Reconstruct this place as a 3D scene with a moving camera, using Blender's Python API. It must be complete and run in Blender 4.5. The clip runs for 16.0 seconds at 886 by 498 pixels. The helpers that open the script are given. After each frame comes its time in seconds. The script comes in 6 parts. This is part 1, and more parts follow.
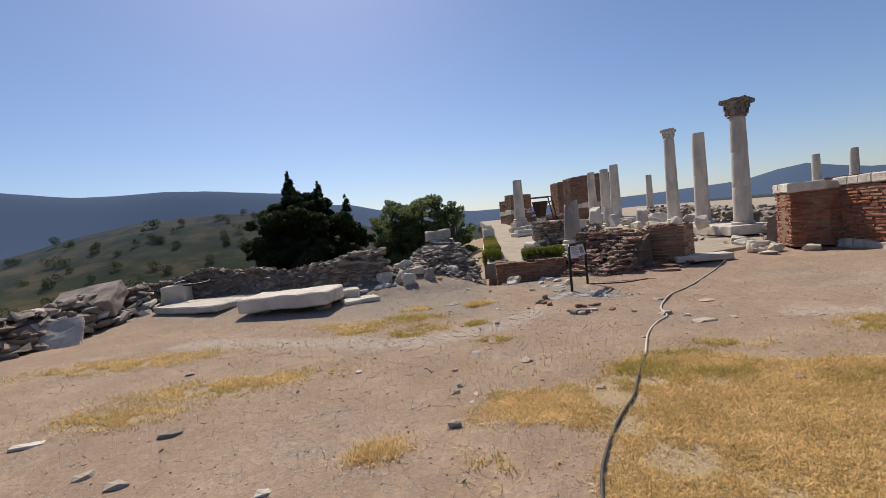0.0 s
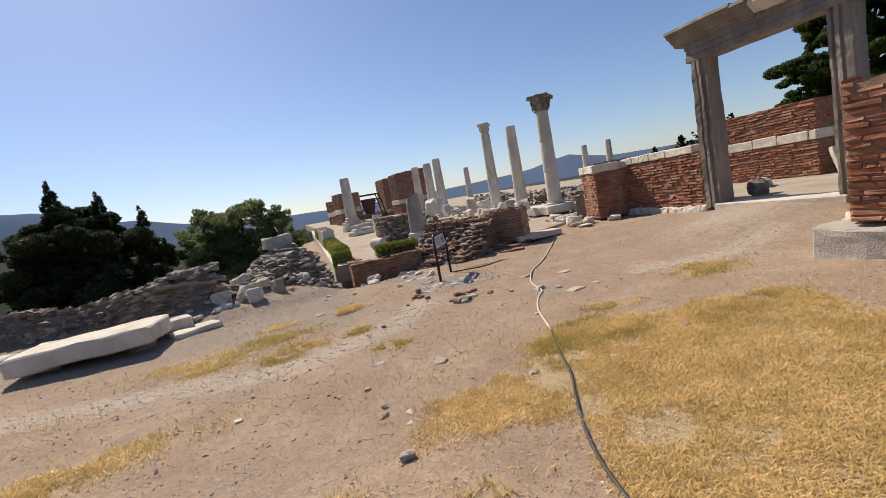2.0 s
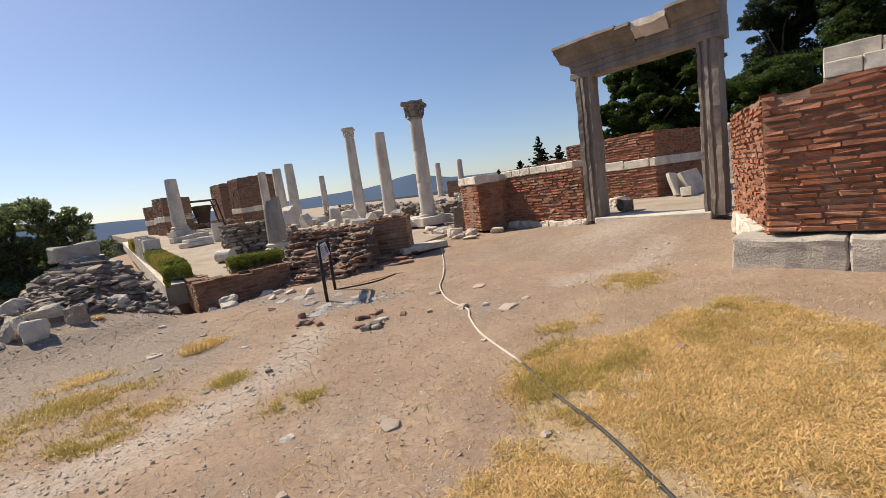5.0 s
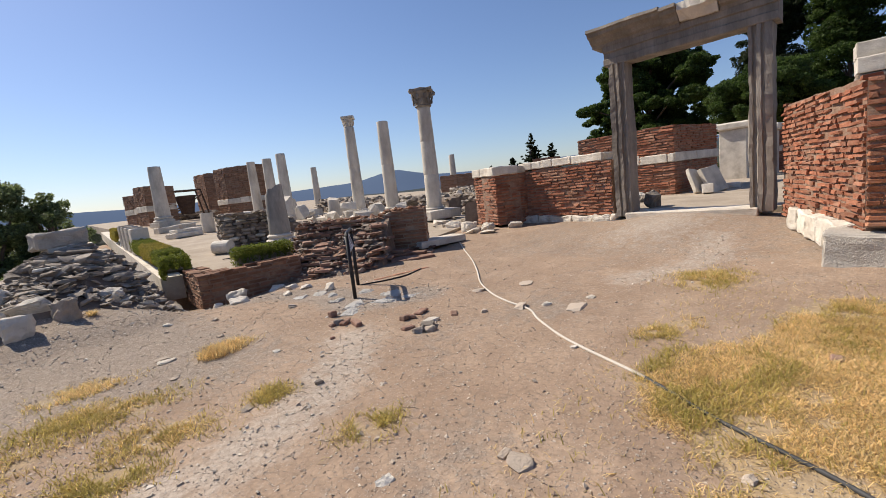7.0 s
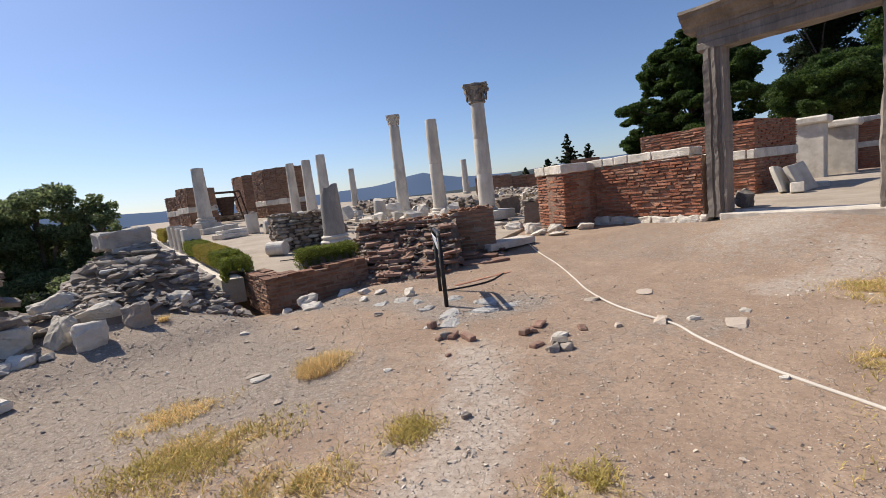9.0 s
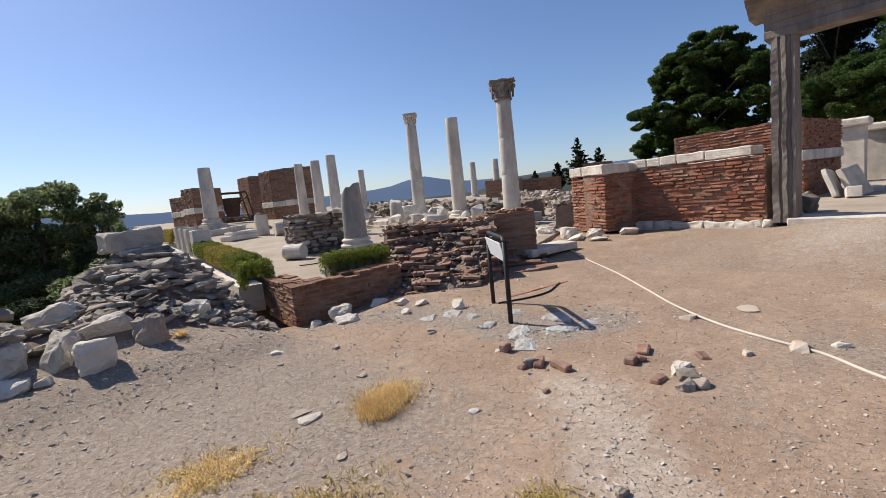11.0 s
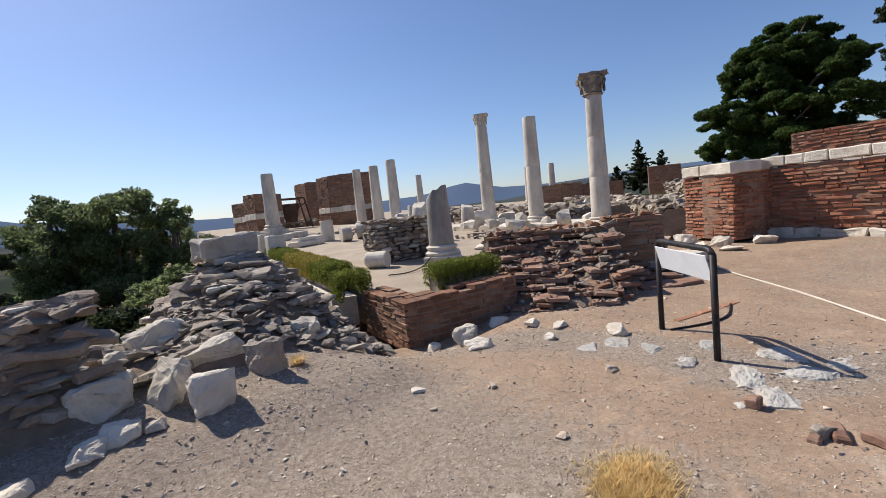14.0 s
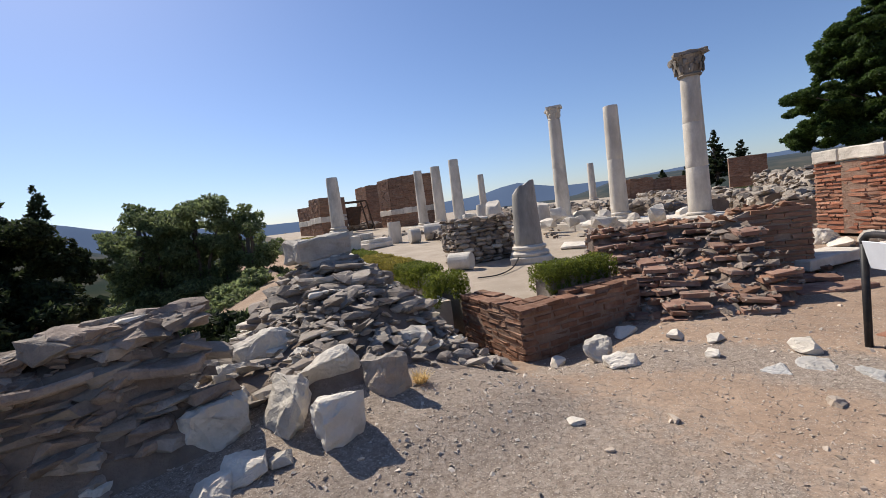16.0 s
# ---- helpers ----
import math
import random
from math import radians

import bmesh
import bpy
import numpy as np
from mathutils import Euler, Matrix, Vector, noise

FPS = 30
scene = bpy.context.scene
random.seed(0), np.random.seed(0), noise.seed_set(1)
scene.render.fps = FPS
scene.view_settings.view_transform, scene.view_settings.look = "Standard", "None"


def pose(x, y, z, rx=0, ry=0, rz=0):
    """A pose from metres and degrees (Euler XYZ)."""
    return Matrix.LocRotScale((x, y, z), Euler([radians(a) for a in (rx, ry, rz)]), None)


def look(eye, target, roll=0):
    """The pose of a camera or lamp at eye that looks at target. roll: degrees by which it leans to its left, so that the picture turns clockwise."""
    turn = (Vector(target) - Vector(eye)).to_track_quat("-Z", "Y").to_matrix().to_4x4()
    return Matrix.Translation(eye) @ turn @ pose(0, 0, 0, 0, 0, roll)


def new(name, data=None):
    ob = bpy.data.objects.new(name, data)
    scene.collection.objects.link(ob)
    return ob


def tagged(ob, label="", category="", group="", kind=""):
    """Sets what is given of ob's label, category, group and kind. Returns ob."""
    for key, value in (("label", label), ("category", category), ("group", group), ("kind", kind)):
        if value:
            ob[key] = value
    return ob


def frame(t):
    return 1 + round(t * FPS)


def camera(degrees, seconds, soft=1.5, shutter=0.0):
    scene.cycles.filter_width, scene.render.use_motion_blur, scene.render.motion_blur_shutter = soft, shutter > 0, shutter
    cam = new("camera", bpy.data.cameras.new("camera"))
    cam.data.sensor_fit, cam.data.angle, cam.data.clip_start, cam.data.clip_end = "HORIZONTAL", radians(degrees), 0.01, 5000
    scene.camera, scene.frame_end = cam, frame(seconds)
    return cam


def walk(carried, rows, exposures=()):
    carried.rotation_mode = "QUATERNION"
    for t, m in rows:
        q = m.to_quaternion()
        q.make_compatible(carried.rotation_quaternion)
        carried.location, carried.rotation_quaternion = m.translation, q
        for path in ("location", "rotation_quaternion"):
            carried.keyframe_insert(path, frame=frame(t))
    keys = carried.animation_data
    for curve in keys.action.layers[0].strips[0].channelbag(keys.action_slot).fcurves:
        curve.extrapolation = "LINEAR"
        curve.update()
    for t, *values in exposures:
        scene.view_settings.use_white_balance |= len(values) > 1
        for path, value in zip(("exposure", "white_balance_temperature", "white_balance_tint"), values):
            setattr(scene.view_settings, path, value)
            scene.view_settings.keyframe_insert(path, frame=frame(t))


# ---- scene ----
cam = camera(90.8, 16.0, soft=0.8)
METRES, EYE, TILT, LEAN, TURN = 8.8, 1.5, 0.0, 0.0, 0.0
ROWS = [
    (0.0, 0.0001, 0.0002, -0.0016, -0.5, -2.99, 5.54),
    (0.5, -0.0324, 0.0045, 0.001, -2.17, -3.17, 6.03),
    (1.0, -0.0532, 0.0333, -0.0001, -12.23, -4.63, 7.16),
    (1.5, -0.0613, 0.0605, -0.0008, -16.79, -5.18, 8.63),
    (2.0, -0.0732, 0.0855, -0.0001, -23.77, -6.31, 10.38),
    (2.5, -0.0752, 0.1189, -0.0052, -33.95, -7.52, 9.02),
    (3.0, -0.0873, 0.1496, -0.0058, -38.37, -7.69, 8.52),
    (3.5, -0.0919, 0.1679, -0.0086, -39.03, -8.09, 8.24),
    (4.0, -0.0797, 0.2058, -0.0092, -40.48, -7.75, 8.2),
    (6.5, -0.0905, 0.3743, -0.0156, -46.27, -7.98, 6.92),
    (7.0, -0.0979, 0.4087, -0.0166, -45.9, -8.13, 6.53),
    (7.5, -0.0986, 0.4463, -0.0152, -44.22, -7.82, 6.71),
    (8.0, -0.1096, 0.4831, -0.017, -43.2, -7.61, 6.74),
    (8.5, -0.124, 0.5129, -0.0152, -43.13, -7.47, 6.55),
    (9.0, -0.1248, 0.5471, -0.015, -42.72, -7.4, 6.57),
    (11.5, -0.1214, 0.7008, -0.0141, -42.23, -6.63, 5.83),
    (12.0, -0.1344, 0.7307, -0.0129, -41.36, -6.26, 5.81),
    (12.5, -0.1409, 0.7586, -0.0123, -39.98, -6.19, 5.7),
    (13.0, -0.135, 0.7935, -0.0096, -39.23, -5.78, 5.98),
    (13.5, -0.1401, 0.8168, -0.0088, -38.08, -5.79, 5.78),
    (14.0, -0.1523, 0.8466, -0.0071, -37.1, -5.5, 6.13),
    (14.5, -0.1635, 0.8722, -0.0069, -36.9, -5.72, 6.19),
    (15.0, -0.1697, 0.9034, -0.0078, -35.7, -5.37, 6.98),
    (15.5, -0.1745, 0.9255, -0.0074, -31.21, -4.73, 7.28),
    (16.0, -0.1798, 0.9554, -0.0064, -30.33, -4.5, 7.34),
]
walk(cam, [(t, pose(0, 0, EYE, TILT, LEAN, TURN) @ pose(METRES * x, METRES * y, METRES * z, 90 + pitch, roll, yaw)) for t, x, y, z, yaw, pitch, roll in ROWS],
     exposures=((0.0, 0.16, 6700, 10), (0.8, 0.20, 6500, 10), (1.6, 0.30, 6700, 10), (2.5, 0.41, 7200, 10), (6.5, 0.43, 7000, 10), (7.5, 0.43, 6500, 10), (12.0, 0.40, 6450, 10), (16.0, 0.42, 6450, 10)))

# ---- world, sun, exposure ----
SUN_AZ, SUN_EL = -14.5, 46.0      # degrees from +y towards +x, and above the horizon
to_sun = Vector((math.sin(radians(SUN_AZ)) * math.cos(radians(SUN_EL)), math.cos(radians(SUN_AZ)) * math.cos(radians(SUN_EL)), math.sin(radians(SUN_EL))))
world = bpy.data.worlds.new("sky")
scene.world = world
world.use_nodes = True
wn = world.node_tree.nodes
sky = wn.new("ShaderNodeTexSky")
sky.sky_type, sky.sun_disc = "NISHITA", False
sky.sun_elevation, sky.sun_rotation = radians(SUN_EL), radians(SUN_AZ)
sky.air_density, sky.dust_density, sky.ozone_density = 1.0, 0.45, 5.5
tint = wn.new("ShaderNodeMix")
tint.data_type, tint.blend_type = "RGBA", "MULTIPLY"
tint.inputs[0].default_value, tint.inputs[7].default_value = 1.0, (1.02, 0.98, 1.05, 1)
world.node_tree.links.new(sky.outputs[0], tint.inputs[6])
world.node_tree.links.new(tint.outputs[2], wn["Background"].inputs[0])
wn["Background"].inputs[1].default_value = 0.086
sun_data = bpy.data.lights.new("sun", "SUN")
sun_data.energy, sun_data.angle, sun_data.color = 4.4, radians(0.5), (1.0, 0.92, 0.80)
sun = new("sun", sun_data)
sun.matrix_world = look(to_sun * 60, (0, 0, 0))


# ---- materials ----
def material(name, dark, light, scale=6.0, rough=0.85, bump=0.3, fine=60.0, stain=None, stain_scale=1.2, stain_amount=0.5,
             per_piece=0.0, island=0.0, stretch=(1, 1, 1), speck=None, speck_scale=40.0, speck_size=0.25, speck2=None, speck2_scale=20.0, speck2_size=0.2, bump_distance=0.02):
    m = bpy.data.materials.new(name)
    m.use_nodes = True
    n, l = m.node_tree.nodes, m.node_tree.links
    b = n["Principled BSDF"]
    b.inputs["Roughness"].default_value = rough
    b.inputs["Specular IOR Level"].default_value = 0.25
    geo = n.new("ShaderNodeNewGeometry")
    mp = n.new("ShaderNodeMapping")
    mp.inputs["Scale"].default_value = stretch
    l.new(geo.outputs["Position"], mp.inputs["Vector"])

    def tex(s, detail=5.0, r=0.6):
        t = n.new("ShaderNodeTexNoise")
        t.inputs["Scale"].default_value, t.inputs["Detail"].default_value, t.inputs["Roughness"].default_value = s, detail, r
        l.new(mp.outputs[0], t.inputs["Vector"])
        return t

    def ramp(fac, a, c):
        r = n.new("ShaderNodeMapRange")
        r.inputs["From Min"].default_value, r.inputs["From Max"].default_value = a, c
        l.new(fac, r.inputs["Value"])
        return r.outputs[0]

    def mix(fac, a, c, mode="MIX"):
        x = n.new("ShaderNodeMix")
        x.data_type, x.blend_type = "RGBA", mode
        for sock, v in ((x.inputs[0], fac), (x.inputs[6], a), (x.inputs[7], c)):
            if isinstance(v, (int, float)):
                sock.default_value = v
            elif isinstance(v, tuple):
                sock.default_value = (*v, 1)
            else:
                l.new(v, sock)
        return x.outputs[2]

    big, small = tex(scale), tex(fine, 3.0, 0.7)
    col = mix(ramp(big.outputs[0], 0.3, 0.7), dark, light)
    col = mix(ramp(small.outputs[0], 0.35, 0.7), mix(0.4, col, dark), col)
    if stain:
        s = tex(stain_scale, 4.0, 0.65)
        f = ramp(s.outputs[0], 0.48, 0.68)
        k = n.new("ShaderNodeMath")
        k.operation = "MULTIPLY"
        l.new(f, k.inputs[0])
        k.inputs[1].default_value = stain_amount
        col = mix(k.outputs[0], col, stain)
    for c, sc, sz in ((speck, speck_scale, speck_size), (speck2, speck2_scale, speck2_size)):
        if c:
            v = n.new("ShaderNodeTexVoronoi")
            v.inputs["Scale"].default_value = sc
            l.new(mp.outputs[0], v.inputs["Vector"])
            patchy = tex(sc * 0.13, 2.0)
            k = n.new("ShaderNodeMath")
            k.operation = "MULTIPLY"
            l.new(ramp(v.outputs["Distance"], sz, sz * 0.6), k.inputs[0])
            l.new(ramp(patchy.outputs[0], 0.4, 0.6), k.inputs[1])
            col = mix(k.outputs[0], col, c)
    if per_piece or island:
        hv = n.new("ShaderNodeHueSaturation")
        src = n.new("ShaderNodeObjectInfo").outputs["Random"] if per_piece else geo.outputs["Random Per Island"]
        r = n.new("ShaderNodeMapRange")
        a = per_piece or island
        r.inputs["To Min"].default_value, r.inputs["To Max"].default_value = 1 - a, 1 + a
        l.new(src, r.inputs["Value"])
        l.new(r.outputs[0], hv.inputs["Value"])
        l.new(col, hv.inputs["Color"])
        col = hv.outputs[0]
    l.new(col, b.inputs["Base Color"])
    bp = n.new("ShaderNodeBump")
    bp.inputs["Strength"].default_value, bp.inputs["Distance"].default_value = bump, bump_distance
    mh = n.new("ShaderNodeMath")
    mh.operation = "ADD"
    l.new(big.outputs[0], mh.inputs[0])
    l.new(small.outputs[0], mh.inputs[1])
    l.new(mh.outputs[0], bp.inputs["Height"])
    l.new(bp.outputs[0], b.inputs["Normal"])
    return m


def earth_material():
    """Trodden earth: warm dust, grey grit and pale worn track by the mesh's own tones, strewn with fine pebbles."""
    m = bpy.data.materials.new("dry_dirt")
    m.use_nodes = True
    n, l = m.node_tree.nodes, m.node_tree.links
    b = n["Principled BSDF"]
    b.inputs["Roughness"].default_value, b.inputs["Specular IOR Level"].default_value = 0.95, 0.15
    pos = n.new("ShaderNodeNewGeometry").outputs["Position"]

    def link(v, sock):
        if isinstance(v, (int, float)):
            sock.default_value = v
        elif isinstance(v, tuple):
            sock.default_value = (*v, 1)
        else:
            l.new(v, sock)

    def tex(scale, detail=4.0, r=0.6):
        t = n.new("ShaderNodeTexNoise")
        t.inputs["Scale"].default_value, t.inputs["Detail"].default_value, t.inputs["Roughness"].default_value = scale, detail, r
        l.new(pos, t.inputs["Vector"])
        return t.outputs[0]

    def ramp(v, a, c, lo=0.0, hi=1.0):
        r = n.new("ShaderNodeMapRange")
        for k, x in (("From Min", a), ("From Max", c), ("To Min", lo), ("To Max", hi)):
            r.inputs[k].default_value = x
        l.new(v, r.inputs["Value"])
        return r.outputs[0]

    def calc(op, a, c):
        k = n.new("ShaderNodeMath")
        k.operation = op
        link(a, k.inputs[0]), link(c, k.inputs[1])
        return k.outputs[0]

    def mix(f, a, c):
        x = n.new("ShaderNodeMix")
        x.data_type = "RGBA"
        link(f, x.inputs[0]), link(a, x.inputs[6]), link(c, x.inputs[7])
        return x.outputs[2]

    def tone(name):
        a = n.new("ShaderNodeAttribute")
        a.attribute_name = name
        return a.outputs["Fac"]

    fine = tex(26.0, 6.0, 0.75)
    dust = mix(ramp(tex(1.1), 0.35, 0.65), (0.355, 0.245, 0.168), (0.475, 0.345, 0.245))
    dust = mix(ramp(tex(5.0, 5.0, 0.7), 0.42, 0.66, 0.0, 0.6), dust, (0.285, 0.20, 0.14))
    rag = ramp(tex(7.0, 4.0, 0.7), 0.3, 0.7, -0.35, 0.35)
    grey = ramp(calc("ADD", tone("grey"), rag), 0.25, 0.75)
    col = mix(grey, dust, mix(ramp(fine, 0.35, 0.65), (0.235, 0.187, 0.148), (0.41, 0.34, 0.275)))
    pale = ramp(calc("ADD", tone("worn"), rag), 0.25, 0.85, 0.0, 0.8)
    col = mix(pale, col, (0.52, 0.445, 0.37))
    straw = ramp(calc("ADD", tone("straw"), rag), 0.3, 0.8, 0.0, 0.6)
    col = mix(straw, col, (0.50, 0.37, 0.19))
    col = mix(ramp(fine, 0.40, 0.62, 0.45, 0.0), col, (0.15, 0.11, 0.082))
    height = calc("MULTIPLY", fine, 0.5)
    amount = calc("ADD", calc("MULTIPLY", grey, 0.45), ramp(tex(1.7, 3.0), 0.3, 0.7, 0.2, 0.62))
    for scale, size in ((30.0, 0.33), (64.0, 0.36), (130.0, 0.40)):
        v = n.new("ShaderNodeTexVoronoi")
        v.inputs["Scale"].default_value = scale
        l.new(pos, v.inputs["Vector"])
        split = n.new("ShaderNodeSeparateColor")
        l.new(v.outputs["Color"], split.inputs[0])
        here = calc("LESS_THAN", split.outputs[0], amount if scale > 40 else calc("MULTIPLY", amount, 0.35))
        dome = calc("MULTIPLY", ramp(v.outputs["Distance"], size, size * 0.55), here)
        shade = mix(ramp(split.outputs[1], 0.15, 0.95), (0.215, 0.158, 0.12), (0.66, 0.57, 0.475))
        col = mix(calc("MULTIPLY", dome, 0.85), col, shade)
        height = calc("ADD", height, calc("MULTIPLY", dome, 36.0 / scale))
    l.new(col, b.inputs["Base Color"])
    bp = n.new("ShaderNodeBump")
    bp.inputs["Strength"].default_value, bp.inputs["Distance"].default_value = 0.8, 0.013
    l.new(height, bp.inputs["Height"])
    l.new(bp.outputs[0], b.inputs["Normal"])
    return m


M_DIRT = earth_material()
M_STRAW = material("dry_grass", (0.66, 0.475, 0.21), (0.95, 0.75, 0.42), 3, 0.8, 0.1, 30, island=0.35, stain=(0.52, 0.37, 0.13), stain_scale=0.9, stain_amount=0.45)
M_GREENGRASS = material("green_grass", (0.38, 0.32, 0.09), (0.72, 0.56, 0.21), 3, 0.8, 0.1, 30, island=0.3)
M_BRICK = material("old_brick", (0.27, 0.095, 0.05), (0.50, 0.225, 0.12), 5, 0.9, 0.5, 55, stain=(0.40, 0.30, 0.22), stain_scale=2.2, stain_amount=0.45, per_piece=0.28)
M_BRICK_FAR = material("old_brick_joined", (0.25, 0.09, 0.05), (0.43, 0.185, 0.11), 5, 0.9, 0.5, 55, stain=(0.38, 0.29, 0.21), stain_scale=2.0, stain_amount=0.45, island=0.28)
M_BRICK_BROWN = material("brown_brick", (0.20, 0.105, 0.065), (0.36, 0.205, 0.13), 5, 0.92, 0.5, 55, stain=(0.36, 0.28, 0.2), stain_scale=2.0, stain_amount=0.5, island=0.25)
M_BRICK_LOW = material("low_wall_brick", (0.17, 0.085, 0.052), (0.32, 0.17, 0.11), 5, 0.92, 0.6, 55, stain=(0.33, 0.25, 0.18), stain_scale=2.5, stain_amount=0.5, per_piece=0.25)
M_BRICK_PALE = material("stump_brick", (0.19, 0.105, 0.075), (0.36, 0.225, 0.165), 5, 0.92, 0.5, 55, stain=(0.38, 0.30, 0.23), stain_scale=2.5, stain_amount=0.5, per_piece=0.25)
M_DUSTY = material("dust_covered_stone", (0.40, 0.325, 0.255), (0.58, 0.49, 0.40), 5, 0.95, 0.6, 50, stain=(0.33, 0.25, 0.19), stain_scale=5.0, stain_amount=0.5, per_piece=0.12)
M_MORTAR = material("lime_mortar", (0.21, 0.13, 0.09), (0.38, 0.27, 0.20), 7, 0.95, 0.7, 50, stain=(0.26, 0.12, 0.075), stain_scale=4, stain_amount=0.6)
M_PALE = material("pale_limestone", (0.55, 0.49, 0.41), (0.80, 0.735, 0.63), 3, 0.85, 0.8, 40, stain=(0.36, 0.31, 0.25), stain_scale=1.6, stain_amount=0.6, per_piece=0.14)
M_FOOT = material("grey_foot_stone", (0.42, 0.38, 0.325), (0.68, 0.615, 0.53), 3, 0.9, 0.9, 40, stain=(0.24, 0.22, 0.19), stain_scale=3.0, stain_amount=0.6, per_piece=0.1)
M_MARBLE = material("weathered_marble", (0.50, 0.44, 0.37), (0.76, 0.70, 0.60), 2.2, 0.7, 0.4, 35, stain=(0.33, 0.29, 0.245), stain_scale=1.5, stain_amount=0.7, stretch=(1, 1, 0.45))
# streaked marble, darkened to put the shade on the stele's front into its colour
M_STELE = material("shaded_streaked_marble", (0.24, 0.22, 0.195), (0.46, 0.425, 0.375), 3.0, 0.75, 0.4, 35, stain=(0.16, 0.15, 0.14), stain_scale=2.2, stain_amount=0.7, stretch=(1, 1, 0.35))
M_BEDROCK = material("grey_bedrock", (0.36, 0.345, 0.32), (0.60, 0.575, 0.535), 6, 0.9, 1.0, 40, stain=(0.36, 0.29, 0.22), stain_scale=3.0, stain_amount=0.5, per_piece=0.12)
M_GREYMARBLE = material("grey_marble", (0.155, 0.132, 0.11), (0.31, 0.272, 0.23), 2.5, 0.8, 0.4, 40, stain=(0.42, 0.37, 0.31), stain_scale=2.0, stain_amount=0.45, stretch=(1, 1, 0.3))
M_RUBBLE = material("grey_rubble", (0.20, 0.168, 0.138), (0.43, 0.375, 0.315), 4, 0.9, 0.9, 40, stain=(0.30, 0.22, 0.16), stain_scale=2.5, stain_amount=0.55, per_piece=0.3)
M_RUBBLE_FAR = material("grey_rubble_joined", (0.22, 0.185, 0.15), (0.46, 0.405, 0.34), 4, 0.9, 0.9, 40, stain=(0.30, 0.22, 0.16), stain_scale=2.5, stain_amount=0.55, island=0.3)
M_BROWNSTONE = material("brown_schist", (0.17, 0.13, 0.105), (0.36, 0.29, 0.235), 5, 0.92, 0.9, 40, stain=(0.40, 0.34, 0.28), stain_scale=3.0, stain_amount=0.5, per_piece=0.25)
M_BROWNSTONE_FAR = material("brown_schist_joined", (0.17, 0.13, 0.105), (0.38, 0.31, 0.25), 5, 0.92, 0.9, 40, stain=(0.40, 0.34, 0.28), stain_scale=3.0, stain_amount=0.5, island=0.3)
M_EARTHCORE = material("rubble_earth", (0.15, 0.115, 0.09), (0.27, 0.21, 0.165), 5, 0.95, 0.9, 30)
M_PAVE = material("terrace_paving", (0.33, 0.27, 0.205), (0.48, 0.40, 0.315), 1.5, 0.9, 0.5, 40, stain=(0.29, 0.235, 0.18), stain_scale=0.8, speck=(0.55, 0.5, 0.43), speck_scale=14, speck_size=0.16)
M_HEDGE = material("hedge_leaf", (0.085, 0.115, 0.015), (0.27, 0.29, 0.05), 7, 0.6, 0.0, 60, island=0.4)
M_HEDGE_YELLOW = material("yellow_plant", (0.20, 0.18, 0.03), (0.42, 0.33, 0.08), 7, 0.6, 0.0, 60, island=0.35)
M_PINE = material("pine_leaf", (0.03, 0.06, 0.014), (0.10, 0.15, 0.032), 0.7, 0.6, 0.0, 40, island=0.5)
M_CYPRESS = material("cypress_leaf", (0.02, 0.032, 0.014), (0.06, 0.075, 0.03), 0.7, 0.7, 0.0, 40, island=0.5)
M_EUC = material("eucalyptus_leaf", (0.10, 0.135, 0.055), (0.29, 0.33, 0.15), 0.6, 0.6, 0.0, 40, island=0.5)
M_BARK = material("bark", (0.10, 0.075, 0.055), (0.22, 0.17, 0.13), 6, 0.95, 0.8, 40, stretch=(1, 1, 0.3))
M_BLACK = material("black_paint", (0.012, 0.012, 0.013), (0.03, 0.028, 0.027), 9, 0.5, 0.1, 60, stain=(0.09, 0.06, 0.045), stain_scale=6, stain_amount=0.4)
M_PANEL = material("white_panel", (0.62, 0.64, 0.67), (0.75, 0.77, 0.80), 4, 0.5, 0.05, 60)
M_PRINT = material("grey_print", (0.22, 0.22, 0.22), (0.34, 0.33, 0.32), 9, 0.6, 0.0, 60)
M_HOSE = material("hose_dark", (0.035, 0.035, 0.037), (0.10, 0.098, 0.095), 3, 0.6, 0.1, 60)
M_HOSE_PALE = material("hose_pale", (0.50, 0.45, 0.38), (0.64, 0.58, 0.50), 3, 0.7, 0.1, 60)
M_TILE = material("terracotta_tile", (0.33, 0.15, 0.09), (0.48, 0.26, 0.17), 6, 0.9, 0.4, 50, per_piece=0.2)
M_IRON = material("rusty_iron", (0.06, 0.04, 0.03), (0.14, 0.09, 0.065), 8, 0.85, 0.3, 60)
M_LEAD = material("lead_dome", (0.33, 0.36, 0.40), (0.47, 0.50, 0.54), 1, 0.6, 0.2, 20)
M_PLASTER = material("cream_plaster", (0.55, 0.50, 0.42), (0.68, 0.63, 0.55), 1, 0.9, 0.2, 20)


M_MORTAR_LOW = material("brown_mortar", (0.20, 0.13, 0.095), (0.33, 0.235, 0.175), 7, 0.95, 0.7, 50, stain=(0.20, 0.115, 0.08), stain_scale=4, stain_amount=0.4)
M_MORTAR_PALE = material("pale_mortar", (0.27, 0.205, 0.155), (0.46, 0.38, 0.30), 7, 0.95, 0.7, 50, stain=(0.24, 0.15, 0.105), stain_scale=4, stain_amount=0.4)


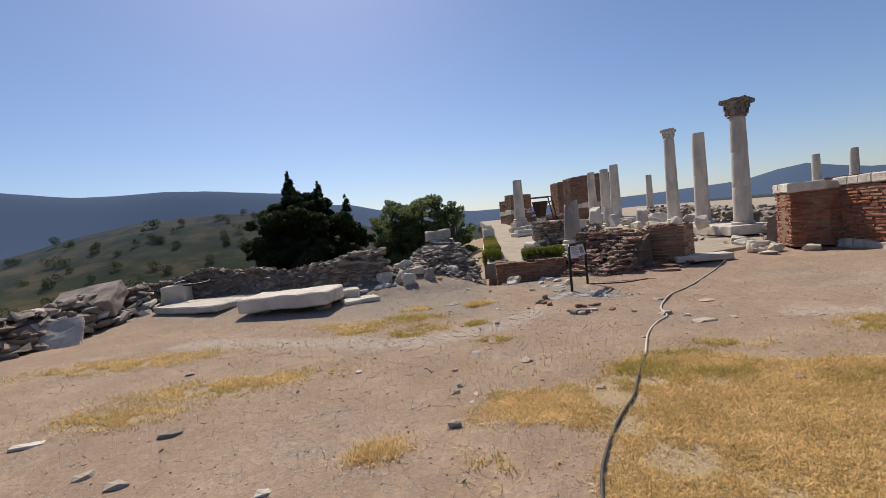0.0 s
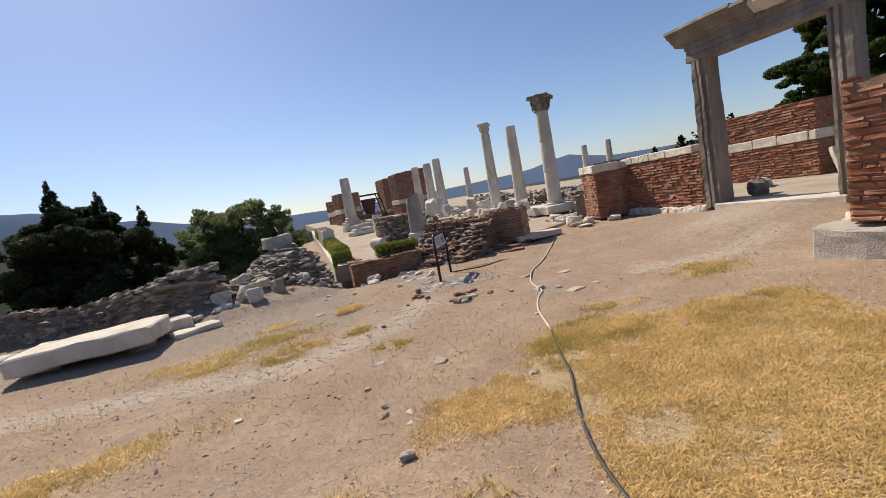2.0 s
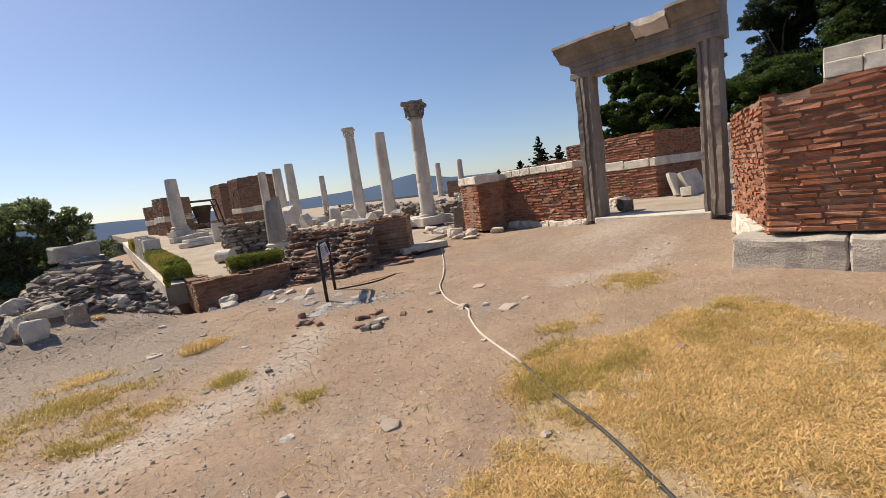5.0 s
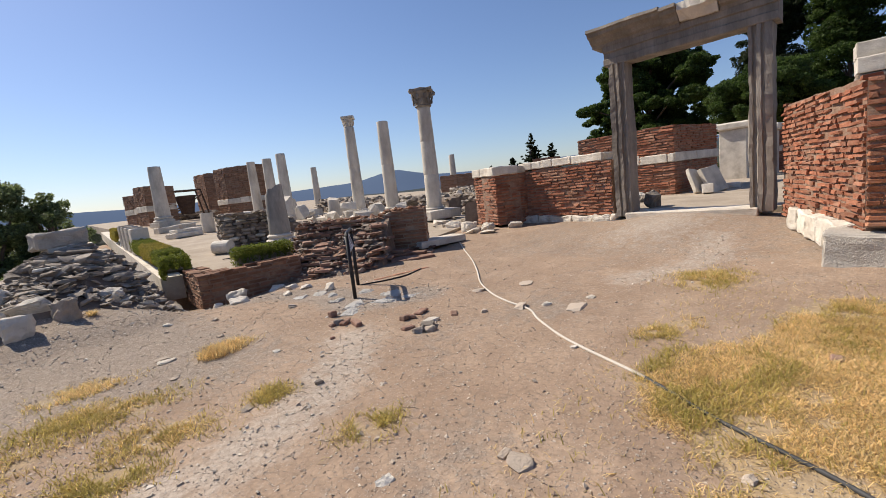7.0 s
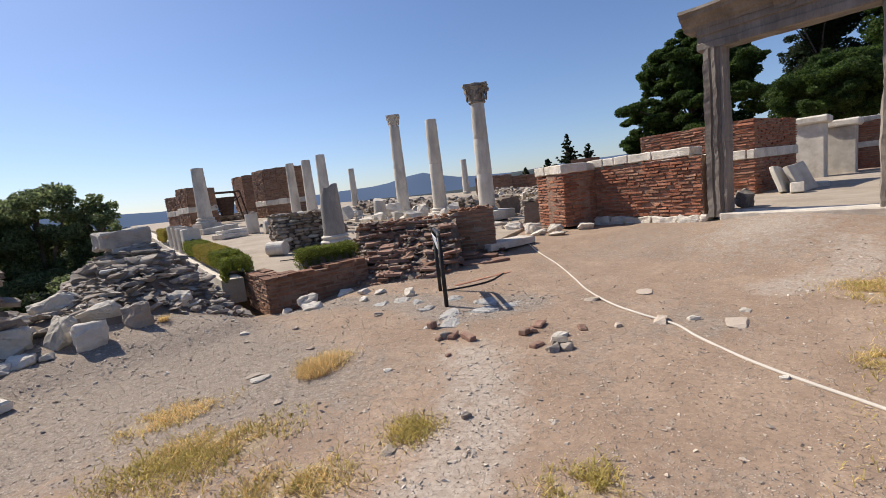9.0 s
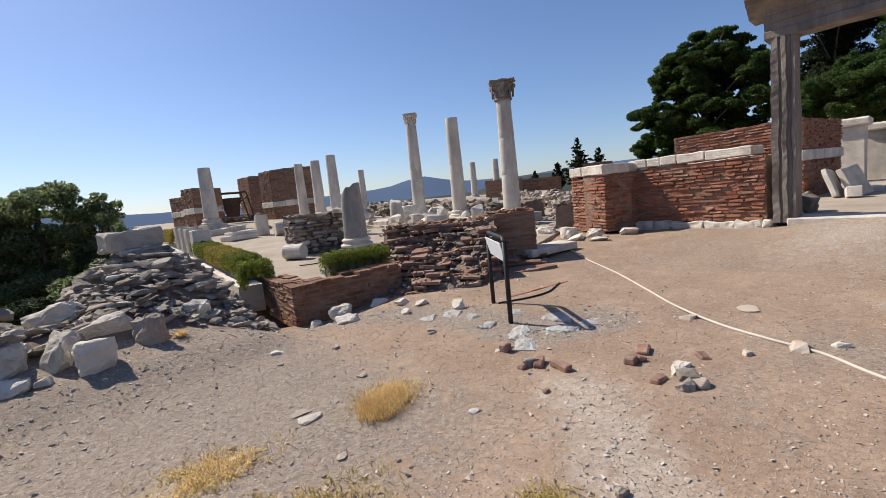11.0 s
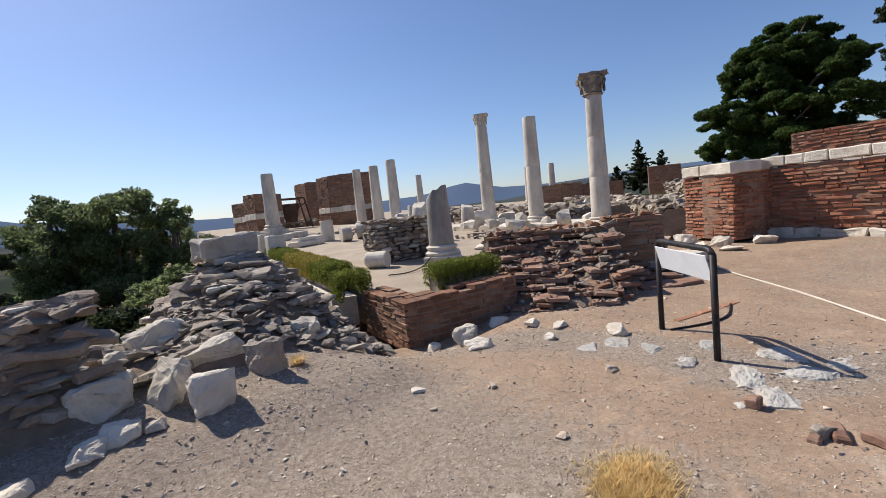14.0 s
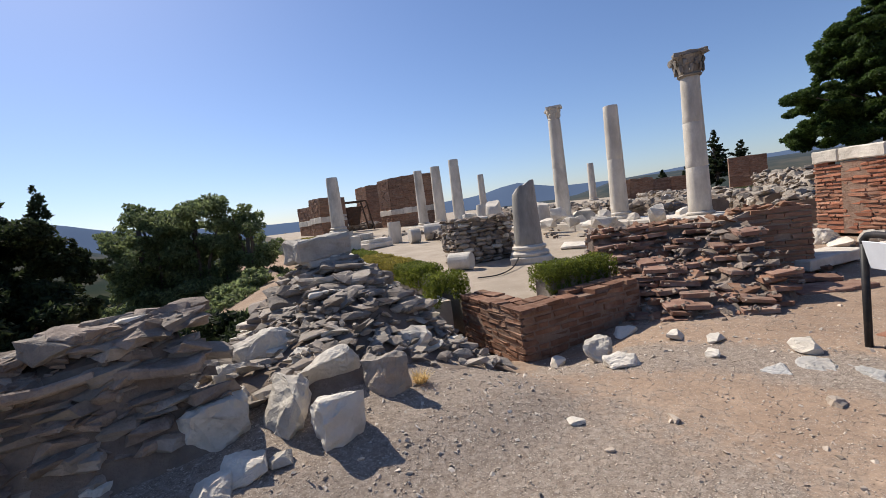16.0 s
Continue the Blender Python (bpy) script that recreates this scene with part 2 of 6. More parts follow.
def leafy(m, amount=0.5):
    """Lets light through the leaves of a foliage material."""
    n, l = m.node_tree.nodes, m.node_tree.links
    b = n["Principled BSDF"]
    tr = n.new("ShaderNodeBsdfTranslucent")
    l.new(b.inputs["Base Color"].links[0].from_socket, tr.inputs["Color"])
    mx = n.new("ShaderNodeMixShader")
    mx.inputs[0].default_value = amount
    l.new(b.outputs[0], mx.inputs[1])
    l.new(tr.outputs[0], mx.inputs[2])
    l.new(mx.outputs[0], n["Material Output"].inputs["Surface"])


for leaf_mat in (M_HEDGE, M_HEDGE_YELLOW, M_PINE, M_CYPRESS, M_EUC, M_STRAW, M_GREENGRASS):
    leafy(leaf_mat)


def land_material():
    """Plain, fields, scrub and hills, by height and place; haze is painted in blue-grey with distance."""
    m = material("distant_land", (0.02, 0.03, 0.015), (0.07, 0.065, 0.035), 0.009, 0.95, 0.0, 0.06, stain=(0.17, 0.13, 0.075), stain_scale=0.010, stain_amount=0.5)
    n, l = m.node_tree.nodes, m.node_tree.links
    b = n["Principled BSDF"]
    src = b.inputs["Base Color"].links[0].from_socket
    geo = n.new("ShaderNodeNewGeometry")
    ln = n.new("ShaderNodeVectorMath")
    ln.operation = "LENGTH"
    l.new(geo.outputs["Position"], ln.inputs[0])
    # aerial haze put into the base colour: none at 600 m, full at 2300 m
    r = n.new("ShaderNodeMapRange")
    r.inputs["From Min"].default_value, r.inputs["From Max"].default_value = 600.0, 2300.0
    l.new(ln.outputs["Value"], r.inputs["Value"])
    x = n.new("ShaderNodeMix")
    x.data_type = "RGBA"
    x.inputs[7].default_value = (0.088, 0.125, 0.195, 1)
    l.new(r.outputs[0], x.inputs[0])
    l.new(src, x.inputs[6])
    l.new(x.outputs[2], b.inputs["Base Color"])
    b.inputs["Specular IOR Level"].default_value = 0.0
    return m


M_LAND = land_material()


# ---- mesh helpers ----
def mesh_from(name, verts, faces, mat, smooth=False):
    me = bpy.data.meshes.new(name)
    me.from_pydata([tuple(v) for v in verts], [], [tuple(f) for f in faces])
    me.materials.append(mat)
    if smooth:
        me.polygons.foreach_set("use_smooth", [True] * len(me.polygons))
    me.update()
    return me


def bm_mesh(name, bm, mat, smooth=False):
    bmesh.ops.recalc_face_normals(bm, faces=bm.faces)
    me = bpy.data.meshes.new(name)
    bm.to_mesh(me)
    bm.free()
    me.materials.append(mat)
    if smooth:
        me.polygons.foreach_set("use_smooth", [True] * len(me.polygons))
    return me


def thing(name, label="", category="", group="", kind="", at=(0, 0, 0), data=None):
    ob = new(name, data)
    ob.location = at
    return tagged(ob, label, category, group, kind)


def put(name, me, parent=None, m=None, label="", kind=""):
    """A mesh object, as a child of parent where one is given, with m relative to it."""
    ob = new(name, me)
    if parent is not None:
        ob.parent = parent
    if m is not None:
        ob.matrix_basis = m
    return tagged(ob, label, "", "", kind)


def part(name, bm, mat, parent, label="", m=None, smooth=False):
    return put(name, bm_mesh(name, bm, mat, smooth), parent, m, label)


def smoothstep(a, b, x):
    t = min(1.0, max(0.0, (x - a) / (b - a)))
    return t * t * (3 - 2 * t)


def fbm(x, y, z=0.0, octaves=3):
    return noise.fractal(Vector((x, y, z)), 1.0, 2.0, octaves)


def block(sx, sy, sz, bevel=0.012, rough=0.0, cuts=0, seed=0):
    """A block that stands on z = 0, with worn edges."""
    bm = bmesh.new()
    bmesh.ops.create_cube(bm, size=1)
    for v in bm.verts:
        v.co = Vector((v.co.x * sx, v.co.y * sy, (v.co.z + 0.5) * sz))
    if cuts:
        bmesh.ops.subdivide_edges(bm, edges=bm.edges[:], cuts=cuts, use_grid_fill=True)
    if bevel:
        bmesh.ops.bevel(bm, geom=[e for e in bm.edges if e.calc_face_angle(0) > 0.5], offset=bevel, segments=1, affect="EDGES")
    if rough:
        rng = Vector((seed * 7.3, seed * 3.1, seed * 1.7))
        for v in bm.verts:
            v.co += Vector(noise.noise_vector(v.co * 3.1 + rng)) * rough + Vector(noise.noise_vector(v.co * 11 + rng)) * rough * 0.4
    return bm


def rock_bm(sx, sy, sz, seed, points=14, detail=0):
    """An angular broken stone: the hull of scattered points, chipped finer where it is seen close."""
    rng = random.Random(seed)
    bm = bmesh.new()
    for _ in range(points):
        v = Vector((rng.uniform(-1, 1), rng.uniform(-1, 1), rng.uniform(-1, 1)))
        k = max(abs(v.x), abs(v.y), abs(v.z)) ** 0.6
        v = v.normalized().lerp(v / max(0.2, k), 0.6)
        bm.verts.new((v.x * sx / 2, v.y * sy / 2, v.z * sz / 2))
    out = bmesh.ops.convex_hull(bm, input=bm.verts[:])
    bmesh.ops.delete(bm, geom=list({g for g in out["geom_interior"] if isinstance(g, bmesh.types.BMVert)}), context="VERTS")
    if detail:
        for _ in range(detail):
            bmesh.ops.triangulate(bm, faces=bm.faces[:])
            bmesh.ops.subdivide_edges(bm, edges=bm.edges[:], cuts=1, use_grid_fill=True)
        s = min(sx, sy, sz)
        off = Vector((seed * 1.37 % 50, seed * 2.11 % 50, seed * 0.71 % 50))
        bm.normal_update()
        for v in bm.verts:
            q = v.co / s
            v.co += v.normal * s * (0.09 * noise.noise(q * 1.7 + off) + 0.06 * noise.noise(q * 4.2 + off) + 0.035 * noise.noise(q * 9 + off))
    return bm


ROCKS = {}


def rock_mesh(i, mat, detail):
    key = (i, mat.name, detail)
    if key not in ROCKS:
        ROCKS[key] = bm_mesh("stone", rock_bm(1, 1, 1, 100 + i, 16, detail), mat)
    return ROCKS[key]


def stone(parent, at, size, rng, mat, detail=0, name="stone"):
    m = Matrix.LocRotScale(at, Euler((rng.uniform(-0.35, 0.35), rng.uniform(-0.35, 0.35), rng.uniform(0, 6.28))), size)
    return put(name, rock_mesh(rng.randrange(12), mat, detail), parent, m)


class Heap:
    """Many small stones joined into one mesh."""
    def __init__(self):
        self.v, self.f, self.bank = [], [], {}

    def add(self, at, size, rng, points=9, rot=None, i=None):
        i = rng.randrange(14) if i is None else i
        key = (i, points)
        if key not in self.bank:
            b = rock_bm(1, 1, 1, 300 + i, points)
            b.verts.index_update()
            bmesh.ops.recalc_face_normals(b, faces=b.faces)
            self.bank[key] = ([v.co.copy() for v in b.verts], [[v.index for v in f.verts] for f in b.faces])
            b.free()
        vs, fs = self.bank[key]
        rot = rot or Euler((rng.uniform(-0.5, 0.5), rng.uniform(-0.5, 0.5), rng.uniform(0, 6.28)))
        m = Matrix.LocRotScale(at, rot, size)
        o = len(self.v)
        self.v += [m @ p for p in vs]
        self.f += [[o + k for k in f] for f in fs]

    def box(self, m, sx, sy, sz, rng=None, jit=0.0):
        o = len(self.v)
        for z in (0, 1):
            for x, y in ((-0.5, -0.5), (0.5, -0.5), (0.5, 0.5), (-0.5, 0.5)):
                p = Vector((x * sx, y * sy, (z - 0.5) * sz))
                if jit:
                    p += Vector((rng.uniform(-jit, jit), rng.uniform(-jit, jit), rng.uniform(-jit, jit)))
                self.v.append(m @ p)
        self.f += [[o + k for k in f] for f in ((3, 2, 1, 0), (4, 5, 6, 7), (0, 1, 5, 4), (1, 2, 6, 5), (2, 3, 7, 6), (3, 0, 4, 7))]

    def mesh(self, name, mat):
        return mesh_from(name, self.v, self.f, mat)


# ---- ground ----
# the plateau's edge, walked with the plateau to the right of it
EDGE = [(-10.5, -40), (-9.9, 7.0), (-9.2, 11.4), (-7.6, 13.6), (-3.2, 13.4), (-2.0, 12.8), (-1.3, 15.6), (0.6, 16.2), (1.2, 20), (2.4, 48), (60, 75), (110, 10), (60, -60)]


def outside(x, y):
    """Metres beyond the plateau's edge; 0 on the plateau."""
    inside, best = False, 1e9
    for (x0, y0), (x1, y1) in zip(EDGE, EDGE[1:] + EDGE[:1]):
        if (y0 > y) != (y1 > y) and x < (x1 - x0) * (y - y0) / (y1 - y0) + x0:
            inside = not inside
        dx, dy = x1 - x0, y1 - y0
        t = max(0, min(1, ((x - x0) * dx + (y - y0) * dy) / (dx * dx + dy * dy)))
        best = min(best, math.hypot(x - x0 - t * dx, y - y0 - t * dy))
    return 0.0 if inside else best


RIDGE = [(-180, 3), (-90, 6.0), (-60, 7.2), (-45, 6.9), (-38, 6.2), (-30, 6.7), (-20, 5.9), (-12, 3.9), (-6, 2.6), (0, 2.0), (6, 1.5), (14, 1.35), (24, 1.4), (34, 1.7), (40, 2.7),
         (45, 1.7), (52, 1.5), (60, 1.9), (75, 2.1), (120, 2.2), (180, 3)]
SPUR = [(-180, 0), (-60, 0.5), (-46, 0.6), (-40, 2.1), (-33, 3.5), (-27, 4.2), (-20, 4.0), (-14, 2.6), (-6, 0.4), (2, 0), (45, 0.2), (54, 1.6), (64, 2.0), (80, 2.0), (180, 0)]


def profile(table, a):
    for (a0, e0), (a1, e1) in zip(table, table[1:]):
        if a0 <= a <= a1:
            t = (a - a0) / (a1 - a0)
            return e0 + (e1 - e0) * (t * t * (3 - 2 * t))
    return table[-1][1]


def near_ground(x, y):
    z = -0.15 + 0.05 * fbm(x * 0.25, y * 0.25, 3.0) + 0.018 * fbm(x * 1.3, y * 1.3, 7.0)
    z += 0.40 * math.exp(-((x - 9.6) / 2.3) ** 2 - ((y - 6.4) / 2.0) ** 2)
    z += 0.18 * smoothstep(6.3, 9.0, x) * smoothstep(7.5, 9.5, y)
    z += 0.10 * smoothstep(4.8, 6.2, x) * smoothstep(6.0, 3.0, y)
    z -= 0.20 * math.exp(-((x - 1.7) / 1.3) ** 2 - ((y - 12.1) / 0.6) ** 2)
    z += 0.28 * smoothstep(8.5, 12.5, y) * smoothstep(-1.0, -4.5, x)
    z += 0.22 * math.exp(-((x + 0.6) / 1.4) ** 2 - ((y - 13.0) / 1.6) ** 2)
    bank = smoothstep(-3.2, -2.2, x) * smoothstep(1.25, 0.4, x) * smoothstep(14.6, 12.8, y)
    z += bank * (0.15 * smoothstep(10.4, 11.2, y) + 0.16 * smoothstep(11.3, 12.5, y) * smoothstep(0.4, -0.8, x))
    z -= 0.5 * smoothstep(0.9, 1.3, x) * smoothstep(12.2, 13.2, y) * smoothstep(5.0, 1.8, x)
    if y > 14.5 and x > 3:
        z -= 0.2
    return z


def ground_z(x, y):
    d = outside(x, y)
    if d <= 0:
        return near_ground(x, y)
    z = -0.15 - 9.0 * smoothstep(0, 13, d) * (0.9 + 0.2 * fbm(x * 0.1, y * 0.1)) - 52.0 * smoothstep(14, 260, d)
    r = math.hypot(x, y)
    if r > 350:
        a = math.degrees(math.atan2(x, y))
        rough = fbm(x * 0.0016, y * 0.0016, 1.0, 5)
        z += smoothstep(500, 1150, r) * smoothstep(2300, 1300, r) * (r * math.tan(radians(profile(SPUR, a))) + 55) * (1 + 0.13 * rough)
        z += smoothstep(1900, 3300, r) * (r * math.tan(radians(profile(RIDGE, a))) + 60) * (1 + 0.05 * rough)
    return z


def axis(lo, hi, step):
    mid = list(np.arange(lo, hi + 1e-6, step))
    out, s = [], step
    while not out or out[-1] < 4400:
        s *= 1.085
        out.append((out[-1] if out else 0) + s)
    return [lo - o for o in reversed(out)] + mid + [hi + o for o in out]


TRACK = [(-4.6, 7.6), (-3.2, 7.25), (-1.7, 6.75), (-0.95, 6.35), (-0.2, 6.35), (0.68, 6.67), (1.2, 7.1), (1.6, 7.6)]
# straw field and tufts: the field's outline, and patches as centre, half-lengths, turn and how green
FIELD = [(0.05, 3.55), (0.45, 3.85), (0.96, 3.93), (1.3, 4.0), (1.65, 4.5), (2.1, 4.84), (2.6, 4.6), (3.1, 4.25), (3.6, 4.2), (4.4, 4.05), (4.65, 3.5), (4.2, 2.8), (3.95, 2.4), (4.3, 1.9),
         (4.5, 1.0), (4.5, -3.5), (0.3, -3.5), (0.6, 1.6), (0.84, 2.45), (1.05, 2.85), (1.15, 3.13), (0.95, 3.4), (0.63, 3.42), (0.22, 3.55)]
PATCHES = [(-0.62, 8.80, 0.45, 0.26, -10, 0.3), (-0.58, 8.0, 0.62, 0.34, -15, 0.75), (-1.6, 7.75, 0.95, 0.3, -12, 0.4), (-0.35, 7.15, 0.42, 0.26, -30, 0.6), (-1.55, 7.3, 0.5, 0.25, 0, 0.5),
           (-0.68, 6.85, 0.32, 0.22, -30, 0.8), (-4.9, 6.65, 1.75, 0.46, 7, 0.15), (-8.3, 8.6, 0.8, 0.3, 10, 0.2), (-2.65, 5.2, 1.45, 0.42, 8, 0.2), (-3.5, 4.45, 0.8, 0.35, 0, 0.1),
           (-0.64, 3.2, 0.32, 0.26, 0, 0.15), (0.22, 2.83, 0.17, 0.14, 0, 0.1), (0.21, 2.52, 0.1, 0.09, 0, 0.1), (0.71, 8.74, 0.32, 0.22, 0, 0.2), (0.44, 7.05, 0.2, 0.17, 0, 0.9), (0.62, 5.9, 0.27, 0.18, -20, 0.9),
           (5.15, 5.05, 0.6, 0.42, 0, 0.6), (3.05, 4.95, 0.26, 0.2, 0, 0.5), (3.45, 4.85, 0.2, 0.16, 0, 0.4), (5.0, 1.9, 0.4, 0.6, 0, 0.6), (-6.6, 5.2, 0.9, 0.25, 5, 0.15)]


def in_poly(x, y, poly):
    inside = False
    for (x0, y0), (x1, y1) in zip(poly, poly[1:] + poly[:1]):
        if (y0 > y) != (y1 > y) and x < (x1 - x0) * (y - y0) / (y1 - y0) + x0:
            inside = not inside
    return inside


def from_line(x, y, line):
    best = 1e9
    for (x0, y0), (x1, y1) in zip(line, line[1:]):
        dx, dy = x1 - x0, y1 - y0
        t = max(0, min(1, ((x - x0) * dx + (y - y0) * dy) / (dx * dx + dy * dy)))
        best = min(best, math.hypot(x - x0 - t * dx, y - y0 - t * dy))
    return best


def worn_tone(x, y):
    ramp = math.exp(-((x - 8.3) / 1.6) ** 2 - ((y - 6.6) / 1.1) ** 2)
    return max(0.85 * smoothstep(0.62, 0.0, from_line(x, y, TRACK)), 0.75 * smoothstep(0.55, 0.1, from_line(x, y, [(4.9, 5.9), (6.2, 5.3), (7.6, 5.5)])), 0.8 * ramp)


def grey_tone(x, y):
    bed = smoothstep(0.7, 0.15, from_line(x, y, [(1.6, 11.6), (2.4, 10.6), (2.6, 9.6), (2.5, 8.6), (3.2, 8.3)]))
    left = smoothstep(6.8, 8.8, y + 0.35 * x) * smoothstep(1.9, 0.2, x) * 0.9
    return max(bed, left, 0.45 * smoothstep(5.5, 6.5, x) * smoothstep(10.5, 9.0, y), 0.1 + 0.5 * fbm(x * 0.7, y * 0.7, 21.0))


def straw_tone(x, y):
    out = 1.0 if in_poly(x, y, FIELD) else 0.0
    for cx, cy, rx, ry, rz, _ in PATCHES:
        c, q = math.cos(radians(rz)), math.sin(radians(rz))
        u, v = ((x - cx) * c + (y - cy) * q) / rx, (-(x - cx) * q + (y - cy) * c) / ry
        out = max(out, 0.8 * smoothstep(1.1, 0.5, math.hypot(u, v)))
    return out


def build_ground():
    xs, ys = axis(-10.5, 11.0, 0.14), axis(-2.5, 15.5, 0.14)
    vs = [(x, y, ground_z(x, y)) for y in ys for x in xs]
    w = len(xs)
    fs, far = [], []
    for j in range(len(ys) - 1):
        for i in range(w - 1):
            fs.append((j * w + i, j * w + i + 1, (j + 1) * w + i + 1, (j + 1) * w + i))
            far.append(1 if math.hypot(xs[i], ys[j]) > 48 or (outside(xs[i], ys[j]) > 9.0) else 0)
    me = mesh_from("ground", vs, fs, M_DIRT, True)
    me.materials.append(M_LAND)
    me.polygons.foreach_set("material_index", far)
    for name, tone in (("worn", worn_tone), ("grey", grey_tone), ("straw", straw_tone)):
        me.attributes.new(name, "FLOAT", "POINT").data.foreach_set("value", [tone(x, y) if abs(x) < 14 and -3 < y < 16 else 0.0 for x, y, _ in vs])
    thing("ground", "dry dusty earth with gravel, falling away to a hazy valley and hills", "ground", kind="structure", data=me)


build_ground()


# ---- walls ----
def worn_brick(seed):
    bm = block(1, 1, 1, 0.0)
    bmesh.ops.bevel(bm, geom=bm.edges[:], offset=0.06, segments=1, affect="EDGES")
    rng = random.Random(seed)
    for v in bm.verts:
        v.co += Vector((rng.uniform(-0.05, 0.05), rng.uniform(-0.10, 0.10), rng.uniform(-0.17, 0.17)))
        v.co.z -= 0.5
    return bm


BRICK_MESHES = {}


def brick_mesh(i, mat):
    if (i, mat.name) not in BRICK_MESHES:
        BRICK_MESHES[(i, mat.name)] = bm_mesh("brick", worn_brick(40 + i), mat)
    return BRICK_MESHES[(i, mat.name)]


def core_mesh(p0, p1, thick, z0, top, mat, step=0.25, inset=0.03, seed=0):
    """The body of a wall behind its facing bricks; the face is to the right of p0 -> p1."""
    p0, p1 = Vector((*p0, 0)), Vector((*p1, 0))
    d = (p1 - p0)
    length = d.length
    d.normalize()
    back = Vector((-d.y, d.x, 0))
    n = max(2, int(length / step))
    vs, fs = [], []
    for i in range(n + 1):
        s = length * i / n
        h = top(s) - 0.02 + 0.02 * noise.noise(Vector((s * 3, seed, 0)))
        a = p0 + d * s
        for q, z in ((a + back * inset, z0), (a + back * inset, h), (a + back * thick, h - 0.01), (a + back * thick, z0)):
            vs.append((q.x, q.y, z))
    for i in range(n):
        o = i * 4
        fs += [(o, o + 4, o + 5, o + 1), (o + 1, o + 5, o + 6, o + 2), (o + 2, o + 6, o + 7, o + 3), (o + 3, o + 7, o + 4, o)]
    fs += [(0, 1, 2, 3), (n * 4 + 3, n * 4 + 2, n * 4 + 1, n * 4)]
    return mesh_from("mortar_core", vs, fs, mat)


def lay_bricks(parent, heap, p0, p1, z0, top, seed, course=0.078, thick=0.046, length=0.34, depth=0.17, mat=None, gap=0.02, hole=0.03, proud=0.022, pieces=0, tidy=1.0):
    """Courses of bricks on the face p0 -> p1 (to the right of it). The first `pieces` become objects, the rest joins the heap."""
    rng = random.Random(seed)
    a, b = Vector((*p0, 0)), Vector((*p1, 0))
    d = b - a
    total = d.length
    d.normalize()
    face = Vector((d.y, -d.x, 0))
    ang = math.atan2(d.y, d.x)
    z, row, made = z0 + course / 2, 0, 0
    while z < z0 + 8:
        s = -rng.uniform(0, 0.5) * length
        any_brick = False
        while s < total:
            l = length * rng.choice((0.45, 0.7, 0.85, 1.0, 1.1)) * rng.uniform(0.85, 1.1)
            s0, s1 = max(0.0, s), min(total, s + l)
            c = (s0 + s1) / 2
            if s1 - s0 > 0.06 and z + thick / 2 < top(c) + rng.uniform(-0.02, 0.03):
                any_brick = True
                if rng.random() > hole:
                    out = rng.uniform(-1.0, 1.0) * proud
                    at = a + d * c + face * (out - depth / 2)
                    at.z = z + rng.uniform(-0.01, 0.01) * tidy + 0.03 * tidy * noise.noise(Vector((c * 0.9, z * 0.8, seed)))
                    rot = Euler((rng.uniform(-0.03, 0.03) * tidy, rng.uniform(-0.025, 0.025) * tidy, ang + rng.uniform(-0.06, 0.06) * tidy))
                    size = (s1 - s0 - gap, depth, thick * rng.uniform(0.7, 1.2))
                    if made < pieces:
                        put("brick", brick_mesh(rng.randrange(8), mat), parent, Matrix.LocRotScale(at - parent.location, rot, size))
                        made += 1
                    else:
                        heap.box(Matrix.LocRotScale(at, rot, None), *size, rng, min(0.011, thick * 0.22))
            s += l
        z += course
        row += 1
        if not any_brick and row > 3:
            break


def brick_wall(name, label, path, z0, tops, thick, seed, mat_piece=None, mat_heap=None, pieces=0, course=0.078, length=0.34, brick=0.046, hole=0.03, proud=0.022, mortar=None, tidy=1.0, inset=0.03):
    """A wall of one or more straight faces. tops: one function of the distance for each face."""
    w = thing(name, label, "brick wall", kind="structure")
    heap = Heap()
    for k, (p0, p1) in enumerate(zip(path, path[1:])):
        top = tops[k]
        q0, q1 = Vector(p0), Vector(p1)
        e = (q1 - q0).normalized()
        q0, q1 = q0 + e * (0.05 if k else 0.0), q1 - e * (0.05 if k < len(path) - 2 else 0.0)
        put("mortar_core", core_mesh(q0, q1, thick, z0, top, mortar or M_MORTAR, seed=seed + k, inset=inset), w)
        lay_bricks(w, heap, p0, p1, z0, top, seed + k, course=course, length=length, thick=brick, mat=mat_piece or M_BRICK, hole=hole, proud=proud, pieces=pieces, tidy=tidy)
    if heap.v:
        put("brickwork", heap.mesh("brickwork", mat_heap or M_BRICK_FAR), w, kind="stuff")
    return w


def flat_top(h, wave=0.0, seed=0.0):
    return lambda s: h + wave * noise.noise(Vector((s * 1.7, seed, 0.3)))


def ashlar(parent, p0, p1, z, h, depth, lengths, mat, seed, out=0.0, name="ashlar_block", rough=0.012):
    """A run of worn stone blocks along a face."""
    a, b = Vector((*p0, 0)), Vector((*p1, 0))
    d = (b - a)
    total = d.length
    d.normalize()
    face = Vector((d.y, -d.x, 0))
    ang = math.atan2(d.y, d.x)
    rng = random.Random(seed)
    s, k = 0.0, 0
    while s < total - 0.05:
        l = min(lengths[k % len(lengths)], total - s)
        bm = block(l - 0.012, depth, h * rng.uniform(0.93, 1.05), 0.02, rough, 5, seed + k)
        at = a + d * (s + l / 2) + face * (out + rng.uniform(-0.012, 0.012) - depth / 2)
        at.z = z
        part(name, bm, mat, parent, m=Matrix.LocRotScale(at - parent.location, Euler((0, 0, ang)), None))
        s += l
        k += 1


